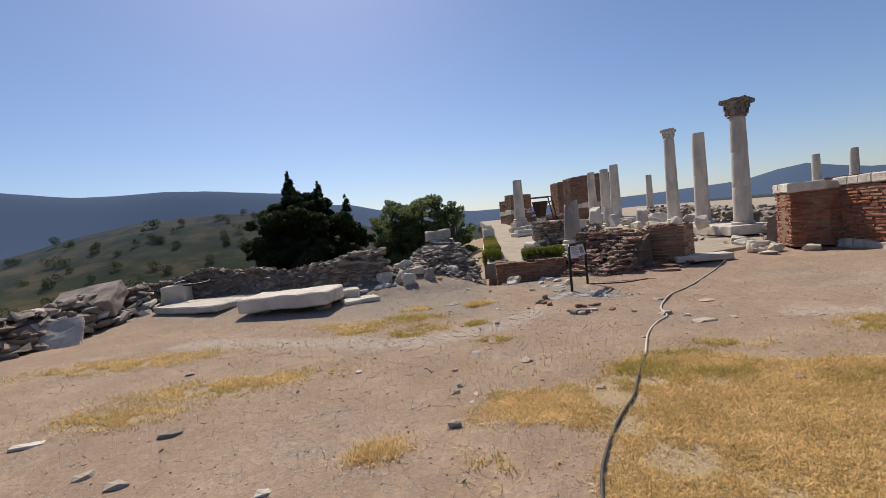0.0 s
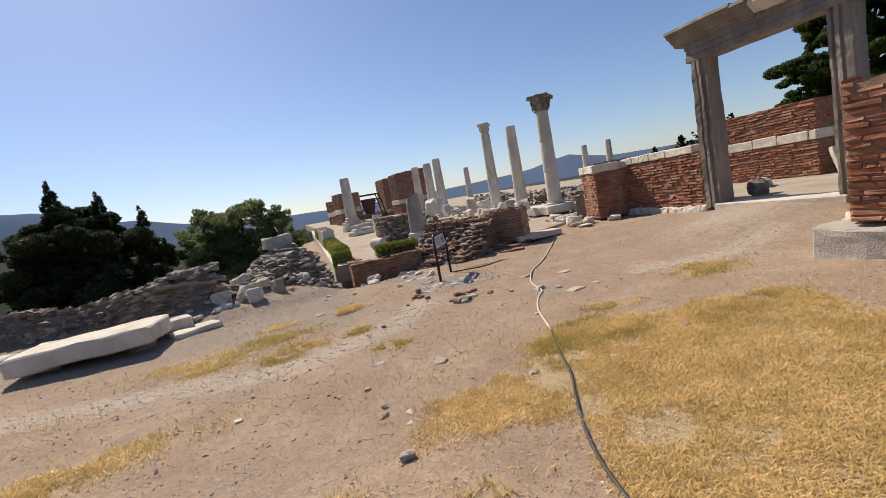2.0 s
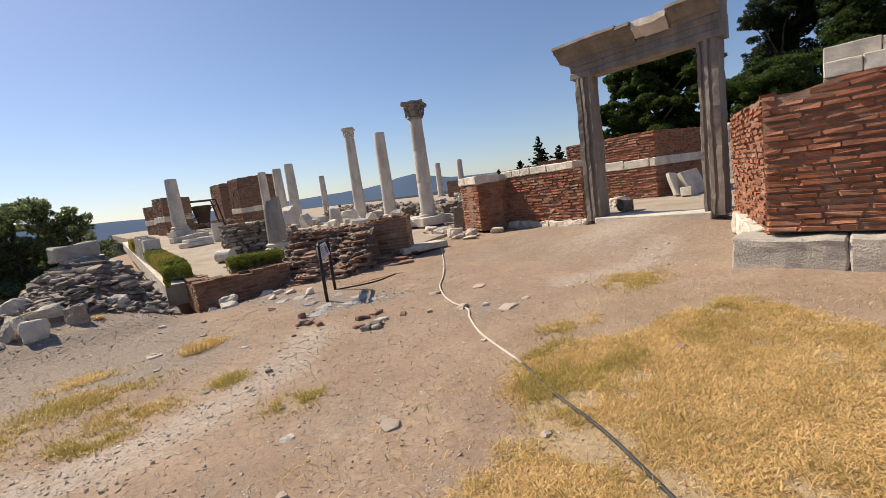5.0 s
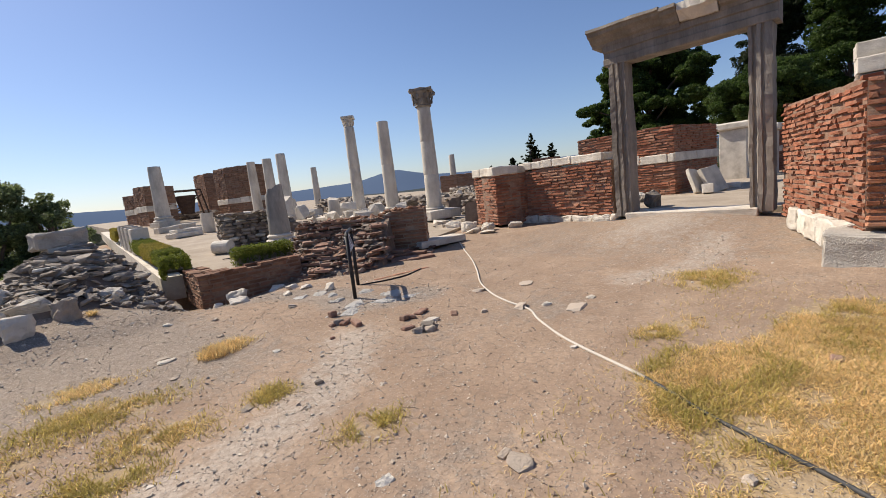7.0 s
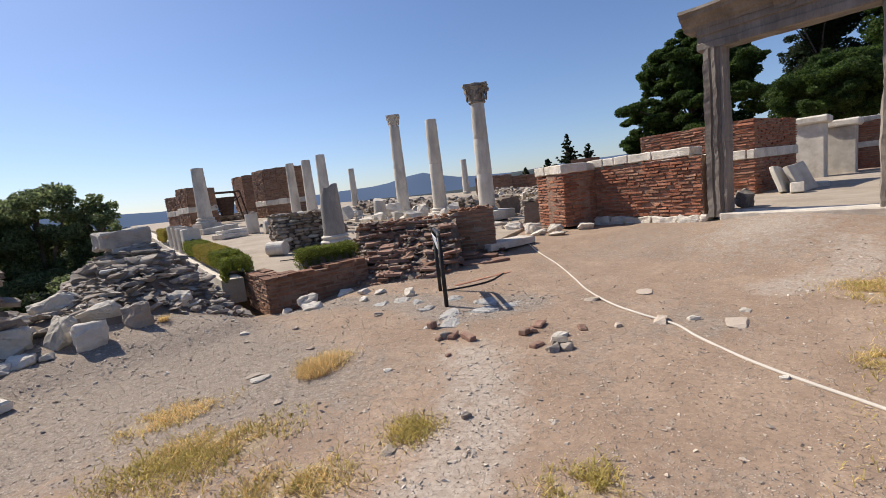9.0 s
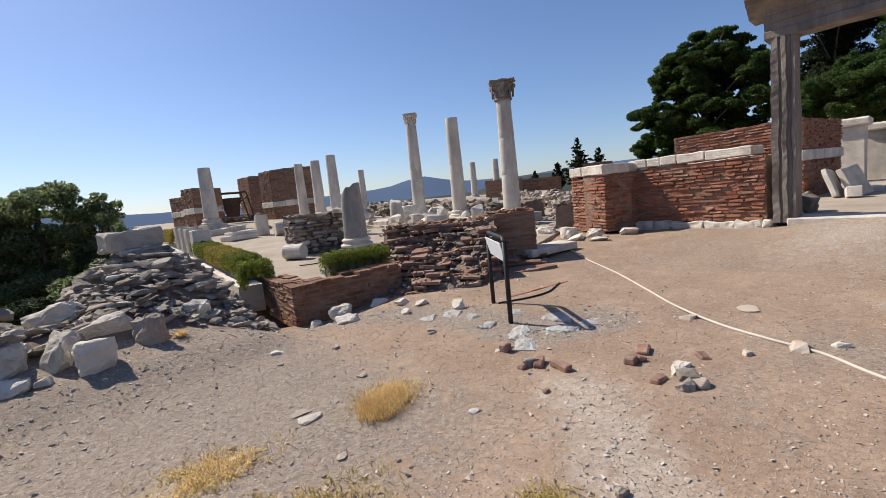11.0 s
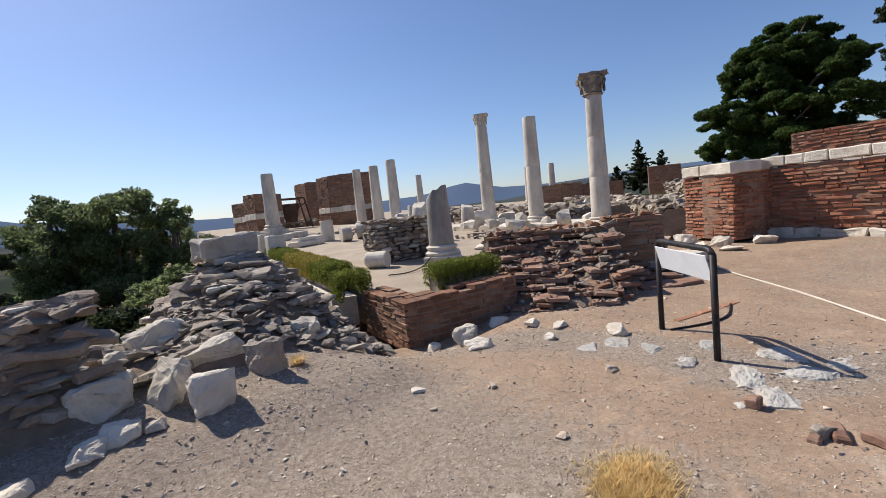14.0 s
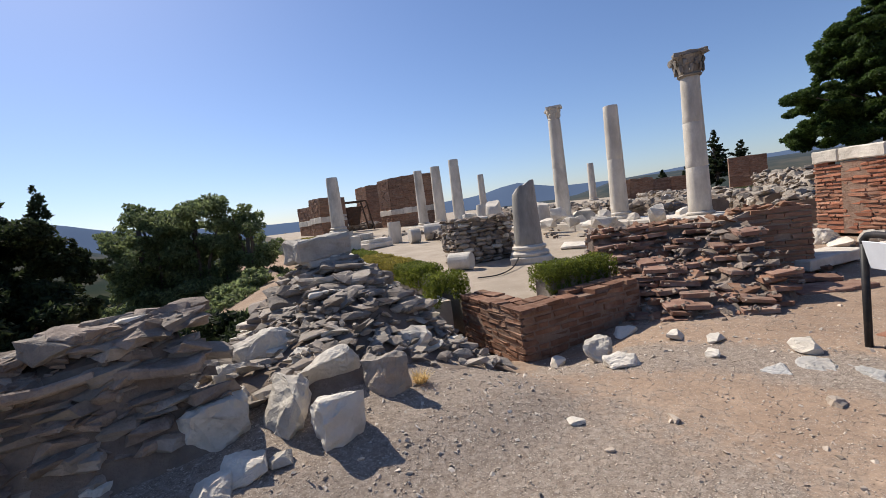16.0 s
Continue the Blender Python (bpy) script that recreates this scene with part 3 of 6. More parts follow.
# the tall wall by the straw field, on two courses of foot stones
wall_e = brick_wall("wall_east", "tall ruined wall of thin red bricks in thick mortar", [(9.35, 4.80), (6.02, 3.68)], 0.10, [lambda s: 2.10 - 0.02 * s + 0.03 * noise.noise(Vector((s * 2, 1, 1)))], 0.7, 11, hole=0.05, tidy=0.6)
wall_n = brick_wall("wall_near", "tall ruined wall of thin red bricks on grey foot stones", [(5.88, 3.66), (5.72, -4.5)], 0.36, [lambda s: 1.98 + 0.09 * min(s, 3) + 0.05 * noise.noise(Vector((s * 2, 4, 1)))], 0.9, 21,
                    pieces=300, hole=0.03, proud=0.018, tidy=0.5, inset=0.022)
ashlar(wall_n, (5.74, 4.02), (5.50, -4.5), -0.16, 0.50, 0.55, [1.12, 1.35, 1.5, 1.1], M_FOOT, 31, name="foot_stone", rough=0.04)
ashlar(wall_e, (8.5, 4.60), (6.25, 3.88), -0.02, 0.36, 0.3, [0.55, 0.42, 0.5, 0.4], M_PALE, 33, out=0.03, name="foot_stone", rough=0.05)

# the wall left of the doorway with its white coping, and the pier that ends it
wall_c = brick_wall("wall_coped", "low red brick wall under a coping of pale limestone blocks", [(9.95, 10.95), (9.42, 8.02)], 0.22, [flat_top(1.53, 0.03, 2)], 0.75, 41, hole=0.04, proud=0.025, tidy=0.7)
ashlar(wall_c, (9.95, 10.95), (9.46, 8.22), 1.54, 0.21, 0.5, [0.5, 0.34, 0.40, 0.62, 0.95], M_PALE, 43, out=0.03, name="coping_block", rough=0.02)
ashlar(wall_c, (10.0, 11.2), (9.36, 7.9), 0.02, 0.22, 0.5, [0.9, 0.45, 0.75, 0.6, 0.5], M_PALE, 44, out=0.08, name="foot_stone", rough=0.06)
pier = brick_wall("wall_pier", "square red brick pier capped with pale limestone", [(9.55, 12.35), (8.95, 11.1), (9.95, 10.72)], 0.10, [flat_top(1.46), flat_top(1.5)], 0.8, 51, hole=0.04, proud=0.02)
ashlar(pier, (9.52, 12.35), (8.93, 11.1), 1.49, 0.24, 0.8, [0.55, 0.85], M_PALE, 53, out=0.02, name="coping_block", rough=0.02)
ashlar(pier, (9.02, 11.08), (9.95, 10.72), 1.49, 0.2, 0.5, [0.6, 0.5], M_PALE, 54, out=0.02, name="coping_block", rough=0.02)

# the brick wall with a white band behind the doorway
for nm, path, seed in (("wall_back", [(15.1, 11.7), (14.72, 8.2), (18.2, 7.75)], 61),):
    wb = brick_wall(nm, "red brick wall with a band of white marble", path, 0.1, [flat_top(2.5, 0.04, 5), flat_top(2.5, 0.03, 6)], 0.9, seed, mat_heap=M_BRICK_FAR, course=0.085, length=0.4, brick=0.05)
    ashlar(wb, (15.08, 11.4), (14.72, 8.2), 1.30, 0.3, 0.2, [1.3, 0.8, 0.9, 0.35, 0.9], M_PALE, 63, out=0.035, name="marble_band", rough=0.008)
    ashlar(wb, (14.72, 8.2), (18.2, 7.75), 1.30, 0.3, 0.2, [1.6, 1.9], M_PALE, 64, out=0.035, name="marble_band", rough=0.008)
wb2 = brick_wall("wall_far_back", "low red brick wall with a pale stone band", [(24.5, 8.6), (26.5, 2.0)], 0.3, [flat_top(2.3, 0.05, 5)], 0.8, 71, course=0.085, length=0.4, brick=0.05)
ashlar(wb2, (24.5, 8.6), (26.5, 2.0), 1.2, 0.26, 0.2, [1.6, 1.9, 1.2], M_PALE, 74, out=0.035, name="marble_band", rough=0.008)
ashlar(wb2, (24.5, 8.6), (26.5, 2.0), 2.3, 0.2, 0.5, [1.6, 1.9, 1.2], M_PALE, 75, out=0.05, name="coping_block", rough=0.008)


# ---- the marble doorway ----
def extrude_profile(pts, length, rough=0.0, seed=0, cuts=10):
    """A moulding: the outline pts in the x-y plane, drawn out along z in steps so that it can be worn."""
    vs, fs = [], []
    n = len(pts)
    for k in range(cuts + 1):
        z = length * k / cuts
        for i, (x, y) in enumerate(pts):
            o = Vector(noise.noise_vector(Vector((x * 4, y * 4 + seed, z * 2.3)))) * rough
            o += Vector(noise.noise_vector(Vector((x * 15, y * 15 + seed, z * 9)))) * rough * 0.5
            vs.append((x + o.x, y + o.y, z + (o.z if 0 < k < cuts else 0)))
    for k in range(cuts):
        for i in range(n):
            j = (i + 1) % n
            fs.append((k * n + i, k * n + j, (k + 1) * n + j, (k + 1) * n + i))
    fs += [tuple(reversed(range(n))), tuple(cuts * n + i for i in range(n))]
    bm = bmesh.new()
    bv = [bm.verts.new(v) for v in vs]
    for f in fs:
        bm.faces.new([bv[i] for i in f])
    return bm


def doorway():
    w = thing("doorway", "weathered grey marble doorway with fluted jambs and a broken cornice", "doorway", kind="structure", at=(9.25, 6.45, 0))
    # each jamb: outline seen from above; x into the wall, y away from the opening
    prof = [(0.0, 0.36), (0.0, 0.25), (0.035, 0.235), (0.035, 0.21), (-0.01, 0.195), (-0.01, 0.13), (0.05, 0.11), (0.06, 0.07), (0.02, 0.05), (0.02, 0.0),
            (0.12, -0.02), (0.40, -0.02), (0.46, 0.0), (0.46, 0.36)]
    for side, y0, lean in ((1, 1.07, 0.0), (-1, -1.17, 0.0)):
        pts = [(x, side * y) for x, y in prof]
        bm = extrude_profile(pts, 3.42, 0.026, 3.0 + side, 40)
        part("jamb", bm, M_GREYMARBLE, w, m=pose(0, y0, 0.2))
    lint = [(0.0, 0.0), (0.44, 0.0), (0.44, 0.42), (-0.02, 0.42), (-0.02, 0.30), (0.02, 0.28), (0.02, 0.16), (-0.01, 0.14), (-0.01, 0.02)]
    bm = extrude_profile([(x, y) for x, y in lint], 3.15, 0.014, 9.0, 24)
    # z of the outline runs along -y of the world, its y upwards
    m = Matrix(((1, 0, 0, 0), (0, 0, -1, 1.52), (0, 1, 0, 3.58), (0, 0, 0, 1)))
    part("lintel", bm, M_GREYMARBLE, w, m=m)
    corn = [(0.44, 0.0), (0.44, 0.36), (-0.34, 0.36), (-0.36, 0.30), (-0.30, 0.28), (-0.28, 0.22), (-0.18, 0.17), (-0.13, 0.10), (-0.06, 0.06), (-0.04, 0.0)]
    for y, l, dz, seed in ((1.74, 1.50, 0.0, 12.0), (0.235, 0.30, -0.05, 13.0)):
        part("cornice", extrude_profile(corn, l, 0.02, seed, 14), M_GREYMARBLE, w, m=Matrix(((1, 0, 0, 0), (0, 0, -1, y), (0, 1, 0, 4.0 + dz), (0, 0, 0, 1))))
    pale = [(0.42, 0.0), (0.42, 0.30), (-0.26, 0.30), (-0.29, 0.18), (-0.2, 0.10), (-0.1, 0.0)]
    part("cornice_fragment", extrude_profile(pale, 0.66, 0.04, 15.0, 10), M_PALE, w, "pale broken fragment with small dentils",
         m=Matrix(((1, 0, 0, 0), (0, 0, -1, -0.08), (0, 1, 0, 4.01), (0, 0, 0, 1))))
    part("cornice", extrude_profile(corn, 0.86, 0.02, 17.0, 10), M_GREYMARBLE, w, m=Matrix(((1, 0, 0, 0), (0, 0, -1, -0.76), (0, 1, 0, 4.0), (0, 0, 0, 1))))
    part("threshold", block(0.7, 2.5, 0.16, 0.02, 0.01, 3, 5), M_PALE, w, m=pose(0.3, -0.05, 0.12))


doorway()
court = thing("courtyard_floor", "pale smooth stone floor beyond the doorway", "floor", kind="structure", at=(17.2, 5.4, -0.1))
part("slab", block(14.6, 16.0, 0.34, 0.02), M_PAVE, court)


# ---- columns ----
def lathe(rings, segments=28, wob=0.0, seed=0):
    vs, fs = [], []
    n = segments
    for k, (r, z) in enumerate(rings):
        for i in range(n):
            a = 2 * math.pi * i / n
            q = r * (1 + wob * noise.noise(Vector((math.cos(a) * 1.5, math.sin(a) * 1.5 + seed, z * 1.4))))
            vs.append((q * math.cos(a), q * math.sin(a), z))
    for k in range(len(rings) - 1):
        for i in range(n):
            j = (i + 1) % n
            fs.append((k * n + i, k * n + j, (k + 1) * n + j, (k + 1) * n + i))
    fs += [tuple(reversed(range(n))), tuple((len(rings) - 1) * n + i for i in range(n))]
    bm = bmesh.new()
    bv = [bm.verts.new(v) for v in vs]
    for f in fs:
        bm.faces.new([bv[i] for i in f])
    return bm


def smooth_by_angle(ob, deg=35):
    me = ob.data
    me.polygons.foreach_set("use_smooth", [True] * len(me.polygons))
    bm = bmesh.new()
    bm.from_mesh(me)
    for e in bm.edges:
        e.smooth = e.calc_face_angle(0) < radians(deg)
    bm.to_mesh(me)
    bm.free()


def acanthus_capital(h, r, seed):
    """A worn leafy capital: a flaring bell, two rows of leaves, corner scrolls and a broken top."""
    rng = random.Random(seed)
    bm = lathe([(r * 1.02, 0), (r * 1.12, h * 0.05), (r * 1.0, h * 0.1), (r * 1.08, h * 0.45), (r * 1.3, h * 0.72), (r * 1.42, h * 0.8)], 20, 0.08, seed)
    for row, (z0, out, n) in enumerate(((0.1, 0.16, 8), (0.36, 0.26, 8))):
        for i in range(n):
            a = 2 * math.pi * (i + 0.5 * row) / n
            leaf = rock_bm(0.24 * r * 2, 0.16 * r * 2, h * 0.38, seed + i + row * 9, 14)
            for v in leaf.verts:
                lean = v.co.z / h + 0.2
                v.co = Matrix.Rotation(a, 3, "Z") @ Vector((r * (1.0 + out) + v.co.y + lean * 0.16 * r, v.co.x, v.co.z + h * (z0 + 0.19)))
            tmp = bpy.data.meshes.new("leaf")
            leaf.to_mesh(tmp)
            leaf.free()
            bm.from_mesh(tmp)
            bpy.data.meshes.remove(tmp)
    for i in range(4):
        a = math.pi / 4 + math.pi / 2 * i
        scroll = rock_bm(r * 0.95, r * 0.6, h * (0.36 if i != 2 else 0.2), seed + 50 + i, 18)
        for v in scroll.verts:
            v.co = Matrix.Rotation(a, 3, "Z") @ Vector((v.co.x + r * 1.72, v.co.y, v.co.z + h * 0.80))
        tmp = bpy.data.meshes.new("scroll")
        scroll.to_mesh(tmp)
        scroll.free()
        bm.from_mesh(tmp)
        bpy.data.meshes.remove(tmp)
    top = block(r * 2.9, r * 2.9, h * 0.16, 0.02, 0.03, 3, seed)
    for v in top.verts:
        k = 1 - 0.16 * (1 - min(1, abs(abs(v.co.x) - abs(v.co.y)) / r))
        v.co = Vector((v.co.x / k * 0.85, v.co.y / k * 0.85, v.co.z + h * (0.80 + 0.05 * noise.noise(v.co * 5))))
    tmp = bpy.data.meshes.new("top")
    top.to_mesh(tmp)
    top.free()
    bm.from_mesh(tmp)
    bpy.data.meshes.remove(tmp)
    return bm


def column(x, y, z0, z1, r, label, base=True, capital=None, drums=1, plinth=0.0, mat=None, lean=(0, 0), broken=0.0, group="columns of the ruined nave", seed=0, name="column"):
    c = thing(name, label, "column", group, at=(x, y, z0))
    c.rotation_euler = (radians(lean[0]), radians(lean[1]), seed * 0.7)
    mat = mat or M_MARBLE
    z = 0.0
    if plinth:
        part("plinth", block(r * 3.0, r * 3.0, plinth, 0.015, 0.01, 2, seed), M_MARBLE, c)
        z = plinth
    if base:
        h = r * 0.85
        b = part("base", lathe([(r * 1.38, 0), (r * 1.45, h * 0.12), (r * 1.45, h * 0.28), (r * 1.36, h * 0.4), (r * 1.2, h * 0.46), (r * 1.17, h * 0.6), (r * 1.28, h * 0.7),
                                (r * 1.28, h * 0.85), (r * 1.12, h * 0.95), (r * 1.1, h)], 28, 0.03, seed), M_MARBLE, c, m=pose(0, 0, z))
        smooth_by_angle(b)
        z += h
    cap_h = 0.0
    if capital == "leafy":
        cap_h = r * 2.3
    elif capital == "scroll":
        cap_h = r * 1.9
    total = z1 - z0 - z - cap_h
    for k in range(drums):
        h = total / drums
        ra, rb = r * (1.04 - 0.2 * k / drums), r * (1.04 - 0.2 * (k + 1) / drums)
        rings = [(ra * 0.975, 0.0), (ra, 0.018)]
        steps = max(4, int(h / 0.18))
        rings += [(ra + (rb - ra) * i / steps, 0.018 + (h - 0.036) * i / steps) for i in range(1, steps)]
        rings += [(rb, h - 0.018), (rb * 0.975, h)]
        bm = lathe(rings, 30, 0.025, seed + k * 3)
        if broken and k == drums - 1:
            for v in bm.verts:
                if v.co.z > h * 0.5:
                    f = (v.co.z / h - 0.5) * 2
                    v.co.z += f * broken * (0.6 * v.co.x / r - 0.7 + 0.4 * noise.noise(Vector((v.co.x * 7, v.co.y * 7, seed))))
        s = part("shaft", bm, mat, c, m=pose(0, 0, z, 0, 0, 40 * k))
        smooth_by_angle(s)
        z += h
    if capital == "leafy":
        part("capital", acanthus_capital(cap_h, r * 0.98, 70 + seed), M_GREYMARBLE, c, "grey leafy capital with broken corners", m=pose(0, 0, z))
    elif capital == "scroll":
        part("capital", acanthus_capital(cap_h, r * 0.72, 90 + seed), mat, c, "small worn capital", m=pose(0, 0, z, 0, 0, 20))
    return c


column(10.68, 15.32, 0.40, 4.92, 0.285, "tall pale marble column with a leafy grey capital", capital="leafy", drums=3, seed=1)
column(10.98, 18.15, 0.55, 4.28, 0.275, "pale marble column with a bare sawn top", drums=2, seed=2)
column(11.30, 21.0, 0.55, 5.05, 0.275, "slender pale marble column with a small worn capital", capital="scroll", drums=2, seed=3)
column(12.35, 30.3, 0.75, 4.55, 0.34, "pale marble column with a bare top on a square pedestal", drums=1, seed=4)
column(12.85, 33.4, 0.8, 4.6, 0.36, "pale marble column with a bare top on a square pedestal", drums=1, seed=5)
column(12.45, 35.1, 0.8, 4.6, 0.33, "pale marble column with a bare top on a square pedestal", drums=1, seed=6)
column(6.62, 35.6, 0.85, 4.6, 0.42, "pale marble column standing alone on a square plinth", drums=1, plinth=0.3, seed=7)
column(4.78, 15.75, 0.12, 2.02, 0.29, "broken grey marble column with a notched top on a stepped plinth", drums=1, plinth=0.2, mat=M_STELE, broken=0.26, seed=8)
column(15.9, 32.7, 0.9, 3.8, 0.24, "thin marble column with a bare top", drums=1, seed=9)
column(7.2, 20.1, 0.95, 1.75, 0.28, "short broken marble column stub", base=False, drums=1, broken=0.2, seed=10)
column(9.35, 20.1, 0.62, 1.46, 0.27, "short broken marble column stub", base=False, drums=1, broken=0.12, seed=11)
column(33.9, 38.9, 0.9, 4.65, 0.36, "distant thin marble column", drums=1, seed=12)
column(35.7, 37.2, 0.9, 4.75, 0.36, "distant thin marble column", drums=1, seed=13)
column(9.1, 23.4, 0.6, 1.7, 0.27, "short broken marble column stub", base=True, drums=1, broken=0.15, seed=14)


# ---- terrace ----
def terrace_z(y):
    return 0.10 + 0.032 * (y - 13.0)


def prism(points, z_of, depth):
    """A flat slab over an outline, its top following z_of(y)."""
    bm = bmesh.new()
    top = [bm.verts.new((x, y, z_of(y))) for x, y in points]
    low = [bm.verts.new((x, y, z_of(y) - depth)) for x, y in points]
    bm.faces.new(top)
    bm.faces.new(list(reversed(low)))
    n = len(points)
    for i in range(n):
        bm.faces.new((top[i], low[i], low[(i + 1) % n], top[(i + 1) % n]))
    return bm


floor = thing("terrace_floor", "dusty beige terrace floor of the ruined nave", "floor", kind="structure")
part("paving", prism([(1.9, 14.0), (1.75, 12.55), (3.4, 12.5), (4.6, 13.6), (6.4, 11.6), (8.6, 12.4), (16, 15), (40, 40), (30, 60), (5.6, 60), (4.6, 40)], terrace_z, 0.6), M_PAVE, floor)
part("kerb", prism([(1.35, 14.3), (1.75, 14.2), (4.3, 40), (3.9, 40)], lambda y: terrace_z(y) - 0.02, 0.5), M_PALE, floor, "pale stone edge of the terrace")
styl = thing("stylobate", "low kerb of white marble blocks under the columns", "stone kerb", kind="structure")
ashlar(styl, (10.2, 24.0), (9.85, 14.6), 0.22, 0.34, 1.5, [1.3, 0.9, 1.5, 1.1], M_MARBLE, 81, out=0.1, name="marble_block", rough=0.02)
ashlar(styl, (11.6, 38.0), (11.2, 27.0), 0.5, 0.38, 1.6, [1.6, 1.2, 1.9], M_MARBLE, 83, out=0.0, name="marble_block", rough=0.02)

# ---- low brick wall in front of the terrace ----
low = brick_wall("wall_low", "low L-shaped wall of reddish brown bricks", [(1.66, 13.75), (1.48, 12.22), (3.42, 12.10)], -0.42, [flat_top(0.25, 0.015, 3), lambda s: 0.24 + 0.035 * s / 2], 0.42, 91, mat_piece=M_BRICK_LOW, mat_heap=M_BRICK_BROWN,
                 pieces=250, course=0.083, length=0.36, brick=0.052, hole=0.01, proud=0.006, mortar=M_MORTAR_LOW, tidy=0.3, inset=0.008)


rt = random.Random(12)
for (x0, y0), (x1, y1), h0, h1 in (((1.66, 13.75), (1.48, 12.22), 0.25, 0.24), ((1.48, 12.22), (3.42, 12.10), 0.24, 0.275)):
    l, ang = math.hypot(x1 - x0, y1 - y0), math.atan2(y1 - y0, x1 - x0)
    s = 0.02
    while s < l - 0.1:
        w = rt.uniform(0.2, 0.34)
        for o in (0.09, 0.29):
            if rt.random() < 0.85:
                t = (s + w / 2) / l
                put("brick", brick_mesh(rt.randrange(8), M_BRICK_LOW), low, Matrix.LocRotScale((x0 + (x1 - x0) * t - math.sin(ang) * o, y0 + (y1 - y0) * t + math.cos(ang) * o, h0 + (h1 - h0) * t + rt.uniform(-0.012, 0.012)),
                                                                                          Euler((rt.uniform(-0.04, 0.04), rt.uniform(-0.04, 0.04), ang + rt.uniform(-0.05, 0.05))), (w - 0.02, rt.uniform(0.16, 0.2), 0.05)))
        s += w


# ---- the brick stump ----
def stump():
    rng = random.Random(17)
    st = thing("wall_stump", "collapsed brick wall stump with broken stepped courses", "brick ruin", kind="structure")
    a, b = Vector((4.15, 13.55, 0)), Vector((6.25, 11.22, 0))
    d = (b - a).normalized()
    f = Vector((d.y, -d.x, 0))          # outwards, to the path
    total = (b - a).length

    def height(s, o):
        """Top of the ruin at s along the wall and o metres out from its face."""
        u = s / total
        crest = 0.84 + 0.05 * math.sin(u * 9) + 0.08 * smoothstep(0.6, 0.8, u)
        reach = 1.7 + 0.8 * smoothstep(0.1, 0.45, u) - 0.75 * smoothstep(0.62, 0.85, u)
        if o <= 0:
            return crest
        if u > 0.74 and o < 0.75:
            # the sound brick pier drops sheer to the fallen courses
            return -0.04 - 0.1 * o
        t = min(1.2, o / reach)
        z = crest - 1.12 * t ** 0.85 + (0.20 * fbm(s * 1.3, o * 1.3, 6.0) + 0.06 * fbm(s * 4.5, o * 4.5, 2.0)) * smoothstep(0, 0.3, o)
        if u > 0.74:
            z = min(z, -0.02 - 0.14 * o)
        return max(z, -0.45)

    put("mortar_core", core_mesh((a.x, a.y), (b.x, b.y), 0.75, -0.4, lambda s: 0.92 if s / total > 0.7 else 0.82, M_MORTAR_PALE, seed=3), st)
    # sloping fill
    vs, fs, ns, no = [], [], 40, 30
    for i in range(ns + 1):
        for j in range(no + 1):
            s, o = total * 0.98 * i / ns, 0.03 + 2.6 * j / no
            p = a + d * s + f * o
            vs.append((p.x, p.y, height(s, o) - 0.12 + 0.05 * fbm(p.x * 6, p.y * 6)))
    for i in range(ns):
        for j in range(no):
            k = i * (no + 1) + j
            fs.append((k, k + no + 1, k + no + 2, k + 1))
    put("fill", mesh_from("fill", vs, fs, M_EARTHCORE), st)
    ang = math.atan2(d.y, d.x)
    heap, mortar, made = Heap(), Heap(), 0
    for row in range(17):
        z = -0.34 + row * 0.078
        s = rng.uniform(-0.1, 0.1)
        while s < total:
            l = rng.uniform(0.18, 0.46)
            c = min(total, max(0.0, s + l / 2))
            s += l * rng.uniform(0.55, 0.85)
            # how far out the ruin still reaches this height
            o = 0.0
            while o < 2.7 and height(c, o) > z + 0.02:
                o += 0.04
            if o <= 0.0 or (c / total > 0.72 and z > -0.02) or rng.random() < 0.1:
                continue
            w = rng.uniform(0.22, 0.40)
            p = a + d * c + f * (o - 0.13 + rng.uniform(-0.10, 0.06))
            p.z = z + rng.uniform(-0.012, 0.012)
            turn = Euler((rng.gauss(0, 0.06), rng.gauss(0, 0.06), ang + rng.gauss(0, 0.16)))
            q = rng.random()
            if q < 0.5 and made < 295:
                put("brick", brick_mesh(rng.randrange(8), M_BRICK_PALE), st, Matrix.LocRotScale(p, turn, (l, w, rng.uniform(0.045, 0.062))))
                made += 1
            else:
                (mortar if q > 0.72 else heap).add(p, (l * 1.05, w, rng.uniform(0.07, 0.15)), rng, 12, turn)
            # crumbs on the ledge
            for _ in range(rng.randrange(2, 7)):
                e = a + d * (c + rng.uniform(-0.2, 0.2)) + f * (o + rng.uniform(-0.25, 0.1))
                e.z = z + 0.035
                k = rng.uniform(0.03, 0.09)
                mortar.add(e, (k * 1.4, k, k * 0.7), rng)
    put("rubble_core", mortar.mesh("rubble_core", M_BROWNSTONE_FAR), st, kind="stuff")
    # large floor tiles slid down at the pier's foot
    for u, o, z, l, w, rz in ((0.80, 0.62, -0.06, 0.55, 0.36, 6), (0.93, 0.6, -0.08, 0.42, 0.32, -8), (0.86, 1.05, -0.14, 0.60, 0.40, 12), (0.70, 1.0, -0.06, 0.46, 0.34, -4), (0.98, 0.95, -0.14, 0.5, 0.34, 20), (0.80, 0.62, 0.0, 0.40, 0.3, -14)):
        p = a + d * (total * u) + f * o
        part("floor_tile", block(l, w, 0.062, 0.008, 0.012, 2, int(u * 100)), M_BRICK_PALE, st, m=Matrix.LocRotScale((p.x, p.y, z), Euler((rng.gauss(0, 0.04), rng.gauss(0, 0.04), ang + radians(rz))), None))
